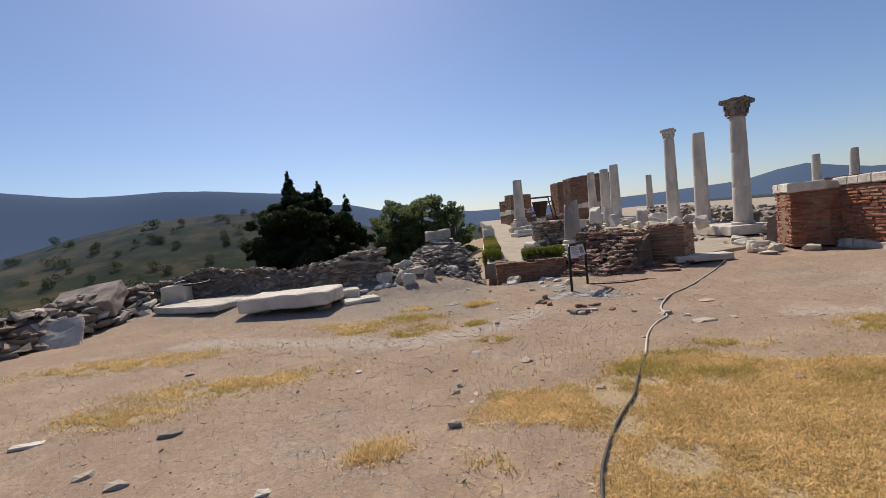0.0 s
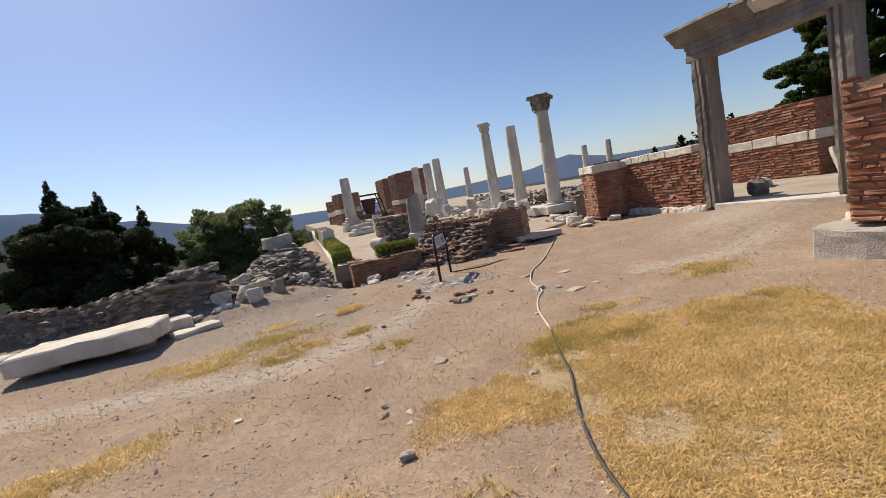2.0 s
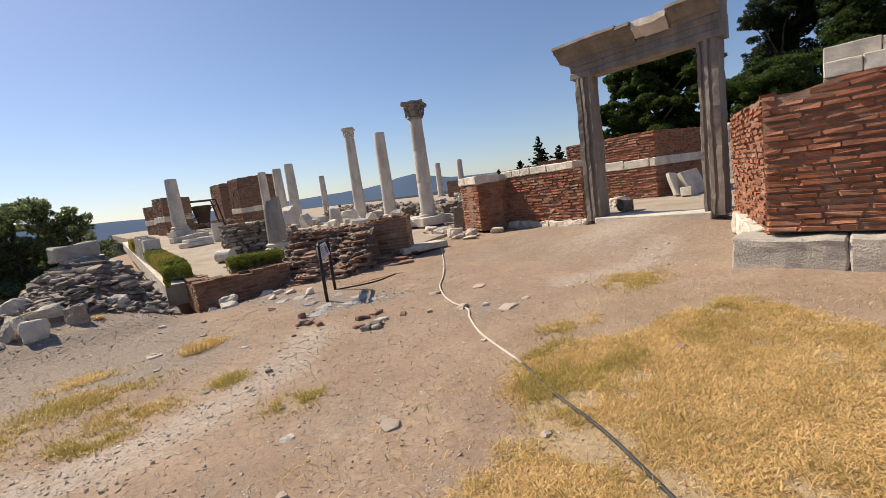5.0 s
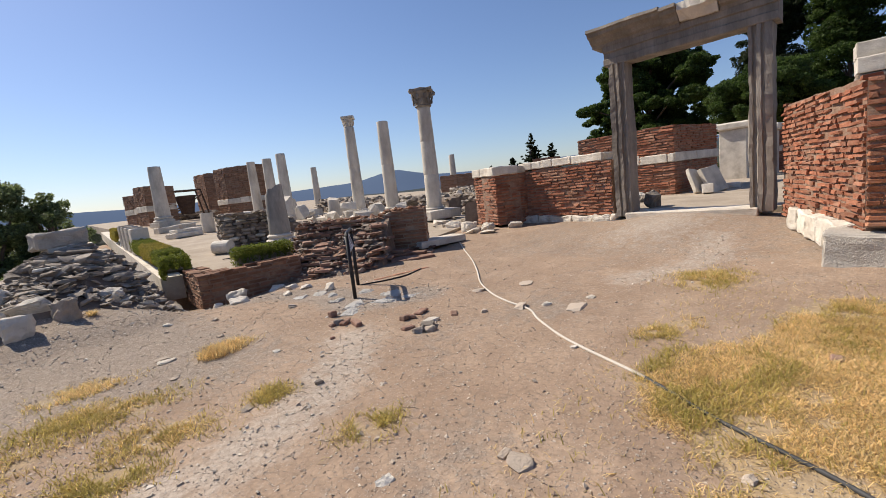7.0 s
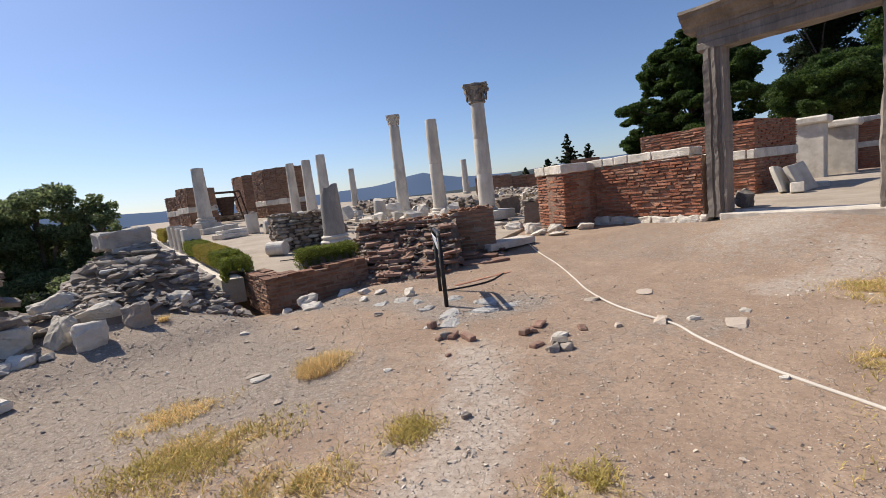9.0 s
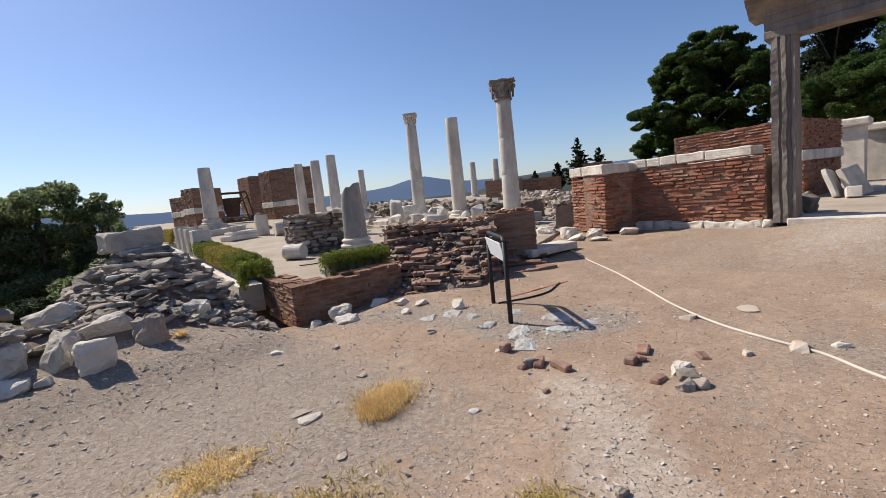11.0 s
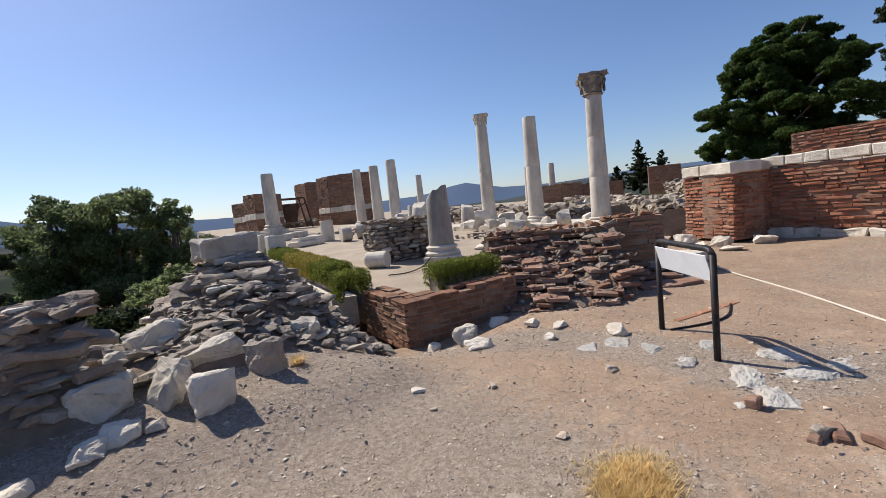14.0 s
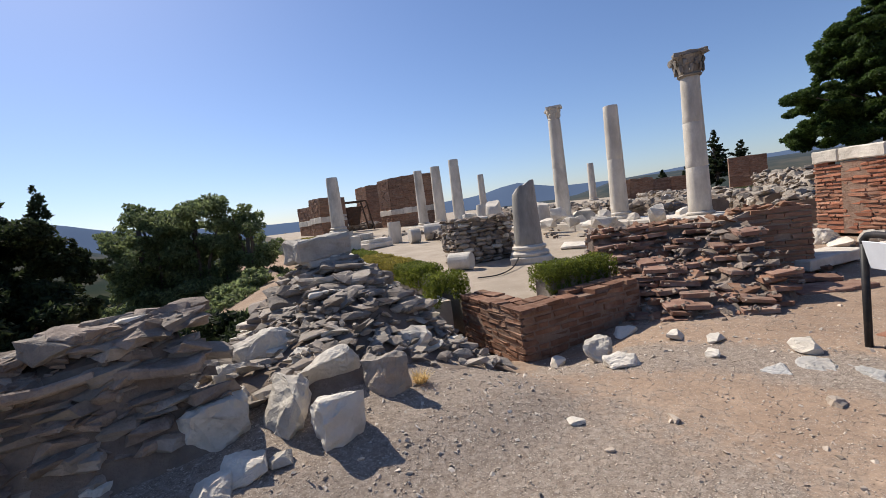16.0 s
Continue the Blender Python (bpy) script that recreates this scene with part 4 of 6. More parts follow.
    lay_bricks(st, heap, (a + d * total * 0.70).to_2d(), b.to_2d(), -0.25, lambda s: 0.93 - 0.5 * smoothstep(0.25, 0.0, s), 19, course=0.083, length=0.36, thick=0.052, proud=0.01, hole=0.01, tidy=0.4)
    e = b + Vector((-f.x, -f.y, 0)) * 0.75
    lay_bricks(st, heap, b.to_2d(), e.to_2d(), -0.25, flat_top(0.93), 20, course=0.083, length=0.36, thick=0.052, proud=0.012, hole=0.01)
    lay_bricks(st, heap, (a - f * 0.7).to_2d(), a.to_2d(), 0.0, flat_top(0.8), 22, course=0.083, length=0.36, thick=0.052, proud=0.03, hole=0.1)
    for k in range(60):
        s, o = rng.uniform(0, total), rng.uniform(-0.7, 0.0)
        p = a + d * s + f * o
        p.z = (0.92 if s / total > 0.7 else 0.82) + rng.uniform(-0.02, 0.01)
        heap.add(p, (rng.uniform(0.12, 0.35), rng.uniform(0.12, 0.3), rng.uniform(0.05, 0.1)), rng)
    put("broken_masonry", heap.mesh("broken_masonry", M_BRICK_BROWN), st, kind="stuff")


stump()


# ---- rubble ----
def mound_z(x, y):
    z = ground_z(x, y) if outside(x, y) < 0.5 else -1.2
    u, v = (x + 0.05), (y - 14.55)
    peak = 1.12 * math.exp(-(u / (1.15 if u > 0 else 0.95)) ** 2 - (v / (1.5 if v < 0 else 1.0)) ** 2)
    spur = 0.05 * math.exp(-((x + 1.0) / 0.7) ** 2 - ((y - 12.4) / 0.9) ** 2)
    step = 0.12 * fbm(x * 1.2, y * 1.2, 4) + 0.05 * fbm(x * 3.5, y * 3.5, 2)
    return max(z, -0.6) + peak + spur + step * min(1.0, peak * 4 + 0.3)


def rubble_mound():
    rng = random.Random(5)
    mo = thing("rubble_mound", "heap of broken grey and white stones topped by a squared block", "rubble heap")
    vs, fs, w = [], [], 32
    for j in range(w + 1):
        for i in range(w + 1):
            x, y = -1.95 + 3.2 * i / w, 11.7 + 4.2 * j / w
            vs.append((x, y, mound_z(x, y) - 0.05))
    for j in range(w):
        for i in range(w):
            k = j * (w + 1) + i
            fs.append((k, k + 1, k + w + 2, k + w + 1))
    put("earth_fill", mesh_from("earth_fill", vs, fs, M_EARTHCORE), mo)
    heap, made, tries = Heap(), 0, 0
    while tries < 1500:
        tries += 1
        x, y = rng.uniform(-1.8, 1.15), rng.uniform(11.9, 15.4)
        z = mound_z(x, y)
        rise = z - near_ground(x, y)
        if rise < 0.07 and rng.random() < 0.6:
            continue
        # large bedded stones above, smaller broken ones towards the foot
        size = rng.choice((0.10, 0.14, 0.19, 0.24, 0.30)) if rise > 0.3 else rng.choice((0.05, 0.07, 0.09, 0.12, 0.17))
        dims = (size * rng.uniform(1.2, 1.9), size * rng.uniform(0.8, 1.2), size * rng.uniform(0.34, 0.6))
        if made < 295 and size >= 0.14:
            m = Matrix.LocRotScale((x, y, z + dims[2] * 0.05), Euler((rng.gauss(0, 0.13), rng.gauss(0, 0.13), rng.gauss(0.1, 0.5))), dims)
            put("stone", rock_mesh(rng.randrange(12), M_RUBBLE if rng.random() < 0.88 else M_PALE, 1), mo, m)
            made += 1
        elif size < 0.2 and (rise < 0.45 or rng.random() < 0.3):
            heap.add((x, y, z + dims[2] * 0.1), dims, rng)
    put("loose_rubble", heap.mesh("loose_rubble", M_RUBBLE_FAR), mo, kind="stuff")
    part("cap_block", block(0.80, 0.55, 0.30, 0.03, 0.06, 6, 3), M_FOOT, mo, "large squared limestone block", m=pose(-0.08, 14.5, 1.06, 2, -4, 12))
    part("cap_block", block(0.72, 0.5, 0.12, 0.02, 0.03, 4, 6), M_PALE, mo, m=pose(0.05, 14.45, 0.95, 2, 2, 4))


rubble_mound()

WALL_LINE = [(-1.75, 12.05), (-2.75, 11.85), (-4.2, 12.4), (-6.1, 12.8), (-7.7, 12.3), (-8.3, 11.0), (-8.4, 9.2), (-9.0, 7.2), (-9.3, 3.0)]


def rubble_wall():
    rng = random.Random(9)
    wl = thing("wall_rubble", "low dry-stone rubble wall along the hill's edge", "rubble wall", kind="structure")
    heap, made = Heap(), 0
    vs, fs = [], []
    run = 0.0
    dense = []
    for (x0, y0), (x1, y1) in zip(WALL_LINE, WALL_LINE[1:]):
        l = math.hypot(x1 - x0, y1 - y0)
        n = int(l / 0.25)
        for i in range(n):
            t = i / n
            dense.append((x0 + (x1 - x0) * t, y0 + (y1 - y0) * t, (x1 - x0) / l, (y1 - y0) / l))
    for k, (x, y, dx, dy) in enumerate(dense):
        h = crest(k * 0.25)
        nx, ny = -dy, dx          # towards the path
        for o, z in ((0.5, None), (0.24, h * 0.38), (0.10, h * 0.84), (-0.25, h * 0.92), (-0.5, -1.0)):
            px, py = x + nx * o, y + ny * o
            g = near_ground(px, py)
            vs.append((px, py, g - 0.06 if z is None else g + z + 0.05 * fbm(px * 3, py * 3)))
    m = 5
    for k in range(len(dense) - 1):
        for j in range(m - 1):
            a = k * m + j
            fs.append((a, a + 1, a + m + 1, a + m))
    put("earth_fill", mesh_from("earth_fill", vs, fs, M_EARTHCORE), wl)
    for k, (x, y, dx, dy) in enumerate(dense):
        h = crest(k * 0.25)
        nx, ny = -dy, dx
        near = k < 26
        for j in range(60 if near else 16):
            s = rng.random()
            o = (0.36 if near else 0.72) - (0.56 if near else 0.95) * s
            z = h * min(1.0, s * (1.6 if near else 1.35))
            px, py = x + nx * o + dx * rng.uniform(-0.15, 0.15), y + ny * o + dy * rng.uniform(-0.15, 0.15)
            size = rng.choice((0.06, 0.08, 0.11, 0.15, 0.20, 0.25) if near else (0.14, 0.18, 0.24, 0.3, 0.36))
            dims = (size * rng.uniform(1.2, 1.9), size * rng.uniform(0.8, 1.2), size * rng.uniform(0.35, 0.6))
            at = (px, py, near_ground(px, py) + z - 0.02)
            if made < 298 and size >= (0.15 if near else 0.24) and (made < 200 or not near):
                m = Matrix.LocRotScale(at, Euler((rng.gauss(0, 0.16), rng.gauss(0, 0.16), math.atan2(dy, dx) + rng.gauss(0, 0.5))), dims)
                put("stone", rock_mesh(rng.randrange(12), M_BROWNSTONE if near and rng.random() < 0.7 else M_RUBBLE if rng.random() < 0.8 else M_PALE, 1 if near else 0), wl, m)
                made += 1
            else:
                heap.add(at, dims, rng)
    put("loose_rubble", heap.mesh("loose_rubble", M_BROWNSTONE_FAR), wl, kind="stuff")
    for k, (x, y, z, l, w, h, rz, tx) in enumerate(((-2.55, 11.8, 0.68, 0.62, 0.42, 0.06, 25, -16), (-1.85, 11.9, 0.66, 0.5, 0.34, 0.07, -12, 4))):
        part("flat_slab", block(l, w, h, 0.015, 0.03, 4, k + 2), M_BROWNSTONE, wl, m=pose(x, y, z, tx, 3, rz))


def crest(s):
    """The rubble wall's height, by metres along it."""
    return 0.74 + 0.05 * math.sin(s * 2) if s < 2.0 else 0.62 + 0.08 * math.sin(s * 1.7) + 0.06 * math.sin(s * 4.1) if s < 9 else 0.62 + 0.08 * math.sin(s * 2.3)


rubble_wall()


def loose_rock(x, y, sx, sy, sz, rz, seed, label, mat=None, sink=0.04, tilt=0, base=None):
    z = mound_z(x, y) if base is None else base
    ob = thing("boulder", label, "rock", "loose stones by the mound", data=bm_mesh("boulder", rock_bm(sx, sy, sz, seed, 20, 3 if sx > 0.27 else 1), mat or M_PALE))
    ob.matrix_basis = pose(x, y, z + sz * 0.42 - sink, tilt, tilt * 0.5, rz)
    return ob


# x, y, length, depth, height, turn
BOULDERS = [(-1.60, 11.75, 0.50, 0.36, 0.34, 20), (-1.16, 11.63, 0.48, 0.36, 0.40, 70), (-0.90, 11.30, 0.42, 0.36, 0.40, 15), (-0.36, 11.68, 0.46, 0.38, 0.38, 120), (0.25, 12.42, 0.48, 0.36, 0.38, 40),
            (-0.78, 12.0, 0.62, 0.32, 0.30, 8), (-1.15, 12.70, 0.62, 0.40, 0.34, 5), (-0.26, 12.50, 0.54, 0.34, 0.16, 20), (-1.53, 11.25, 0.36, 0.28, 0.16, 170), (-1.68, 11.15, 0.34, 0.26, 0.14, 25),
            (-1.80, 12.25, 0.36, 0.30, 0.30, 80), (-2.02, 11.95, 0.58, 0.34, 0.28, 10), (-1.55, 11.98, 0.52, 0.30, 0.20, 30), (-0.90, 12.32, 0.30, 0.24, 0.18, 60), (-1.60, 12.75, 0.40, 0.30, 0.26, 80),
            (-1.45, 12.42, 0.30, 0.24, 0.20, 0), (-1.36, 12.72, 0.22, 0.20, 0.22, 0), (-2.06, 10.95, 0.28, 0.22, 0.11, 40), (-1.30, 11.2, 0.16, 0.13, 0.11, 0)]
for k, (x, y, sx, sy, sz, rz) in enumerate(BOULDERS):
    loose_rock(x, y, sx, sy, sz, rz, 500 + k, "angular block of pale broken limestone lying on rubble", M_PALE if k not in (3, 11, 14, 16) else M_RUBBLE, base=near_ground(x, y) - 0.01, sink=0.02 + 0.06 * sz, tilt=(k * 37 % 17) - 8)

# pale stones, brick fragments and bedrock on the earth: x, y, length, depth, height, turn
PALE_STONES = [(1.86, 11.5, 0.46, 0.30, 0.28, 20), (1.75, 11.12, 0.46, 0.32, 0.12, -30), (2.70, 11.85, 0.46, 0.26, 0.12, 0), (2.73, 11.2, 0.32, 0.2, 0.09, 15), (2.35, 10.63, 0.22, 0.16, 0.08, 30), (2.87, 10.12, 0.32, 0.2, 0.14, 60),
               (2.81, 10.84, 0.30, 0.18, 0.08, 10), (1.63, 11.85, 0.24, 0.18, 0.12, 10), (1.06, 10.19, 0.17, 0.08, 0.06, 50), (0.56, 10.6, 0.20, 0.14, 0.05, 0), (1.91, 9.6, 0.18, 0.13, 0.10, 0), (0.45, 10.22, 0.08, 0.07, 0.04, 0),
               (0.14, 8.92, 0.24, 0.16, 0.045, 10), (0.13, 9.06, 0.22, 0.12, 0.04, 0), (0.06, 8.3, 0.13, 0.08, 0.04, 30), (0.93, 8.0, 0.10, 0.07, 0.05, 0), (0.23, 6.99, 0.18, 0.10, 0.05, 20), (0.85, 4.92, 0.25, 0.18, 0.07, 40),
               (0.31, 5.40, 0.14, 0.10, 0.05, 0), (3.53, 5.98, 0.44, 0.26, 0.05, 10), (3.29, 6.57, 0.30, 0.20, 0.10, 20), (3.50, 6.35, 0.20, 0.14, 0.07, 70), (3.71, 7.55, 0.28, 0.18, 0.07, 0), (4.30, 7.16, 0.38, 0.24, 0.03, 25),
               (3.98, 6.01, 0.2, 0.12, 0.04, 0), (2.95, 6.85, 0.13, 0.10, 0.07, 0), (2.15, 6.95, 0.22, 0.16, 0.09, 15), (2.34, 7.16, 0.36, 0.2, 0.07, 0), (3.99, 2.47, 0.2, 0.12, 0.04, 0), (3.7, 2.6, 0.26, 0.12, 0.03, 20),
               (-3.96, 3.95, 0.32, 0.2, 0.08, 20), (-2.90, 3.29, 0.22, 0.13, 0.06, 40), (-2.52, 3.12, 0.26, 0.16, 0.07, 10), (-1.34, 2.82, 0.14, 0.1, 0.05, 0), (0.06, 4.33, 0.09, 0.07, 0.06, 0), (0.85, 5.02, 0.13, 0.09, 0.05, 0),
               (-1.13, 5.19, 0.13, 0.1, 0.04, 0), (0.01, 4.19, 0.11, 0.09, 0.06, 0), (0.02, 4.83, 0.09, 0.08, 0.05, 0), (2.44, 5.43, 0.09, 0.08, 0.04, 0), (1.35, 3.98, 0.11, 0.08, 0.05, 0), (0.8, 9.26, 0.13, 0.1, 0.05, 0)]
GREY_STONES = [(-2.64, 3.93, 0.3, 0.2, 0.06, 10), (-0.03, 3.50, 0.14, 0.11, 0.09, 0), (2.22, 7.05, 0.26, 0.2, 0.10, 30), (1.80, 8.15, 0.22, 0.16, 0.10, 0), (2.04, 7.0, 0.18, 0.15, 0.10, 0), (-3.51, 5.77, 0.15, 0.12, 0.05, 0), (0.77, 6.86, 0.1, 0.07, 0.06, 0)]
FRAGMENTS = [(1.84, 8.10, 0.20, 0.09, 0.08, 30), (1.86, 7.90, 0.22, 0.09, 0.08, 75), (1.71, 8.18, 0.10, 0.08, 0.07, 0), (2.28, 7.5, 0.18, 0.10, 0.08, 10), (2.56, 7.52, 0.22, 0.13, 0.05, 20), (2.36, 7.47, 0.12, 0.09, 0.06, 60),
             (2.06, 7.2, 0.16, 0.09, 0.06, 0), (3.02, 3.75, 0.11, 0.08, 0.04, 0), (1.95, 8.55, 0.1, 0.1, 0.11, 0), (1.45, 7.75, 0.07, 0.05, 0.04, 0), (2.7, 7.1, 0.14, 0.09, 0.05, 40)]
BEDROCK = [(2.61, 9.95, 0.48, 0.32, 20), (2.66, 9.56, 0.44, 0.34, 50), (2.44, 8.75, 0.55, 0.40, 10), (2.72, 8.42, 0.50, 0.34, -20), (1.96, 8.66, 0.36, 0.26, 0), (2.22, 8.5, 0.52, 0.34, 30), (2.45, 9.22, 0.34, 0.26, 0), (3.05, 8.72, 0.48, 0.36, 40),
           (2.95, 9.2, 0.34, 0.26, 0), (2.35, 10.1, 0.32, 0.24, 10), (3.1, 8.3, 0.4, 0.26, 5)]
for k, (x, y, sx, sy, sz, rz) in enumerate(PALE_STONES):
    loose_rock(x, y, sx * 0.82, sy * 0.85, sz * (1.1 if k < 8 else 0.9), rz, 560 + k, "pale flat stone lying on the dry earth", M_PALE if k < 8 or k % 3 == 0 else M_DUSTY, base=near_ground(x, y), sink=(0.16 if k < 8 else 0.3) * sz)
for k, (x, y, sx, sy, sz, rz) in enumerate(GREY_STONES):
    loose_rock(x, y, sx * 0.85, sy * 0.85, sz, rz, 610 + k, "grey-brown stone half sunk in the earth", M_RUBBLE, base=near_ground(x, y), sink=0.25 * sz)
for k, (x, y, sx, sy, sz, rz) in enumerate(FRAGMENTS):
    ob = thing("brick_fragment", "broken reddish brick fragment lying on the earth", "brick", "brick fragments on the path", data=bm_mesh("brick_fragment", block(sx * 0.9, sy * 0.9, sz * 0.8, 0.012, 0.02, 2, 620 + k), M_BRICK_PALE))
    ob.matrix_basis = pose(x, y, near_ground(x, y) - 0.012, (k * 23 % 13) - 6, (k * 17 % 13) - 6, rz)
for k, (x, y, sx, sy, rz) in enumerate(BEDROCK):
    loose_rock(x, y, sx, sy, 0.16, rz, 630 + k, "flat grey-white bedrock showing through the earth by the sign", M_BEDROCK, base=near_ground(x, y), sink=0.115)


# ---- slabs on the grass ----
def slab(x, y, l, w, h, rz, label, rx=0, ry=0, z=None, mat=None, seed=0):
    ob = thing("stone_slab", label, "stone slab", "slabs by the rubble wall", data=bm_mesh("stone_slab", block(l, w, h, 0.03, 0.03, 5, seed), mat or M_PALE))
    ob.matrix_basis = pose(x, y, near_ground(x, y) - 0.03 if z is None else z, rx, ry, rz)


slab(-3.5, 10.0, 2.05, 1.15, 0.30, -6, "long pale limestone slab lying on two stones", seed=1, ry=-1, z=0.02)
slab(-6.1, 10.95, 1.95, 1.2, 0.16, -18, "pale limestone slab lying flat on the earth", seed=2)
slab(-2.6, 10.85, 0.9, 0.7, 0.22, 12, "pale limestone block beside the long slab", seed=3)
slab(-2.05, 10.4, 0.85, 0.6, 0.10, 25, "small pale slab with a broken edge", seed=4)
slab(-8.5, 10.5, 1.35, 1.1, 0.45, 15, "large grey carved block tilted against the rubble wall", rx=24, ry=-8, z=0.25, mat=M_RUBBLE, seed=5)
slab(-7.9, 8.8, 0.85, 0.75, 0.12, 30, "flat pale slab leaning on the rubble wall", rx=48, z=0.0, seed=6)
slab(-7.2, 11.75, 0.6, 0.55, 0.5, 10, "squared pale block in front of the rubble wall", seed=7)
slab(-10.2, 8.9, 1.0, 0.9, 0.5, -10, "pale squared block at the hill's edge", seed=8)
for px in (-4.2, -2.85):
    loose_rock(px, 10.0, 0.5, 0.6, 0.24, 10, 590 + int(px * 10), "rough stone propping the long slab", M_RUBBLE, base=near_ground(px, 10.0))
tyre = thing("black_hoop", "black rubber hoop lying on the rubble wall", "hoop")
bm = bmesh.new()
for i in range(28):
    a = 2 * math.pi * i / 28
    for j in range(8):
        b = 2 * math.pi * j / 8
        bm.verts.new(((0.42 + 0.028 * math.cos(b)) * math.cos(a), (0.42 + 0.028 * math.cos(b)) * math.sin(a), 0.028 * math.sin(b)))
bm.verts.ensure_lookup_table()
for i in range(28):
    for j in range(8):
        bm.faces.new([bm.verts[q] for q in (i * 8 + j, (i + 1) % 28 * 8 + j, (i + 1) % 28 * 8 + (j + 1) % 8, i * 8 + (j + 1) % 8)])
part("hoop", bm, M_BLACK, tyre, smooth=True)
tyre.matrix_basis = pose(-6.9, 12.0, 0.62, 4, 3, 0)


# ---- tubes: sign, hose, cables ----
def tube(points, r, sides=8, closed_ends=True):
    pts = [Vector(p) for p in points]
    bm = bmesh.new()
    rings = []
    for i, p in enumerate(pts):
        d = (pts[min(i + 1, len(pts) - 1)] - pts[max(i - 1, 0)]).normalized()
        up = Vector((0, 0, 1)) if abs(d.z) < 0.9 else Vector((1, 0, 0))
        u = d.cross(up).normalized()
        v = u.cross(d)
        rr = r(i / (len(pts) - 1)) if callable(r) else r
        rings.append([bm.verts.new(p + (u * math.cos(2 * math.pi * k / sides) + v * math.sin(2 * math.pi * k / sides)) * rr) for k in range(sides)])
    for a, b in zip(rings, rings[1:]):
        for k in range(sides):
            bm.faces.new((a[k], a[(k + 1) % sides], b[(k + 1) % sides], b[k]))
    if closed_ends:
        bm.faces.new(list(reversed(rings[0])))
        bm.faces.new(rings[-1])
    return bm


def spline(pts, n):
    out = []
    for i in range(len(pts) - 1):
        p = [Vector(pts[max(0, i - 1)]), Vector(pts[i]), Vector(pts[i + 1]), Vector(pts[min(len(pts) - 1, i + 2)])]
        for k in range(n):
            t = k / n
            out.append(0.5 * (2 * p[1] + (p[2] - p[0]) * t + (2 * p[0] - 5 * p[1] + 4 * p[2] - p[3]) * t * t + (3 * p[1] - p[0] - 3 * p[2] + p[3]) * t ** 3))
    out.append(Vector(pts[-1]))
    return out


def sign():
    a, b = Vector((2.63, 9.03, 0)), Vector((3.22, 9.80, 0))
    sg = thing("information_sign", "low black steel information stand with a pale panel", "sign", at=(a + b) / 2)
    d = (b - a).normalized()
    l = (b - a).length / 2
    ang = math.degrees(math.atan2(d.y, d.x))
    sg.rotation_euler = (0, 0, radians(ang))
    part("post", tube([(-l, 0, -0.35), (-l, 0, 0.80)], 0.028, 10), M_BLACK, sg, smooth=True)
    part("post", tube([(l, 0, -0.4), (l, 0, 0.80)], 0.028, 10), M_BLACK, sg, smooth=True)
    bar = [(-l, 0, 0.76), (-l + 0.01, 0, 0.80), (-l + 0.04, 0, 0.83), (-l + 0.09, 0, 0.84), (l - 0.09, 0, 0.84), (l - 0.04, 0, 0.83), (l - 0.01, 0, 0.80), (l, 0, 0.76)]
    part("top_bar", tube(bar, 0.028, 10), M_BLACK, sg, smooth=True)
    p = part("panel", block(2 * l - 0.07, 0.012, 0.24, 0.003), M_PANEL, sg, "pale printed panel", m=pose(0, -0.02, 0.555, -14, 0, 0))
    rng = random.Random(3)
    for k in range(6):
        part("print_line", block(0.5 * rng.uniform(0.5, 0.9), 0.003, 0.012, 0.0), M_PRINT, p, m=pose(-0.12, -0.0075, 0.21 - 0.033 * k))
    part("print_plan", block(0.22, 0.003, 0.13, 0.0), M_PRINT, p, m=pose(0.26, -0.0075, 0.05))


sign()


def on_ground(pts, lift):
    return [(x, y, near_ground(x, y) + lift) for x, y in pts]


HOSE = [(0.45, 1.3), (0.78, 2.41), (1.0, 2.9), (1.27, 3.32), (1.55, 3.72), (1.83, 4.24), (2.12, 4.72), (2.55, 5.55), (2.95, 6.1), (3.25, 6.42), (3.36, 6.8), (3.62, 7.25), (4.05, 7.8), (4.7, 8.4), (5.5, 9.2), (6.5, 10.3), (7.4, 11.3), (8.0, 12.2)]
hose = thing("garden_hose", "long hose, dark then pale, lying across the dry earth", "hose")
path = spline(on_ground(HOSE, 0.011), 8)
part("dark_length", tube(path[:49], 0.0125), M_HOSE, hose, "dark grey hose", smooth=True)
part("pale_length", tube(path[48:], 0.0135), M_HOSE_PALE, hose, "sun-bleached pale hose", smooth=True)
cable = thing("black_cable", "thin black cable on the terrace floor", "cable")
part("cable", tube(spline([(2.9, 15.1, 0.2), (3.3, 15.0, 0.19), (3.8, 15.2, 0.22), (4.2, 15.5, 0.3), (4.5, 15.8, 0.36)], 6), 0.012), M_BLACK, cable, smooth=True)
cable2 = thing("black_cable", "thin black cable beside the sign", "cable")
part("cable", tube(spline(on_ground([(3.2, 9.7), (3.6, 9.5), (4.0, 9.45), (4.5, 9.6)], 0.012), 6), 0.012), M_BLACK, cable2, smooth=True)
for k, (x, y, rz) in enumerate(((3.75, 9.78, -12), (4.12, 9.70, -14), (4.5, 9.62, -10))):
    ed = thing("edging_brick", "red terracotta edging brick set flush in the earth", "brick", "red edging by the sign", data=bm_mesh("edging_brick", block(0.36, 0.09, 0.08, 0.01, 0.004, 2, k), M_TILE))
    ed.matrix_basis = pose(x, y, near_ground(x, y) - 0.068, 0, 0, rz)
slab2 = thing("concrete_kerb", "pale concrete slab lying beside the brick stump", "slab", data=bm_mesh("concrete_kerb", block(1.35, 0.55, 0.16, 0.015, 0.006, 3, 4), M_PALE))
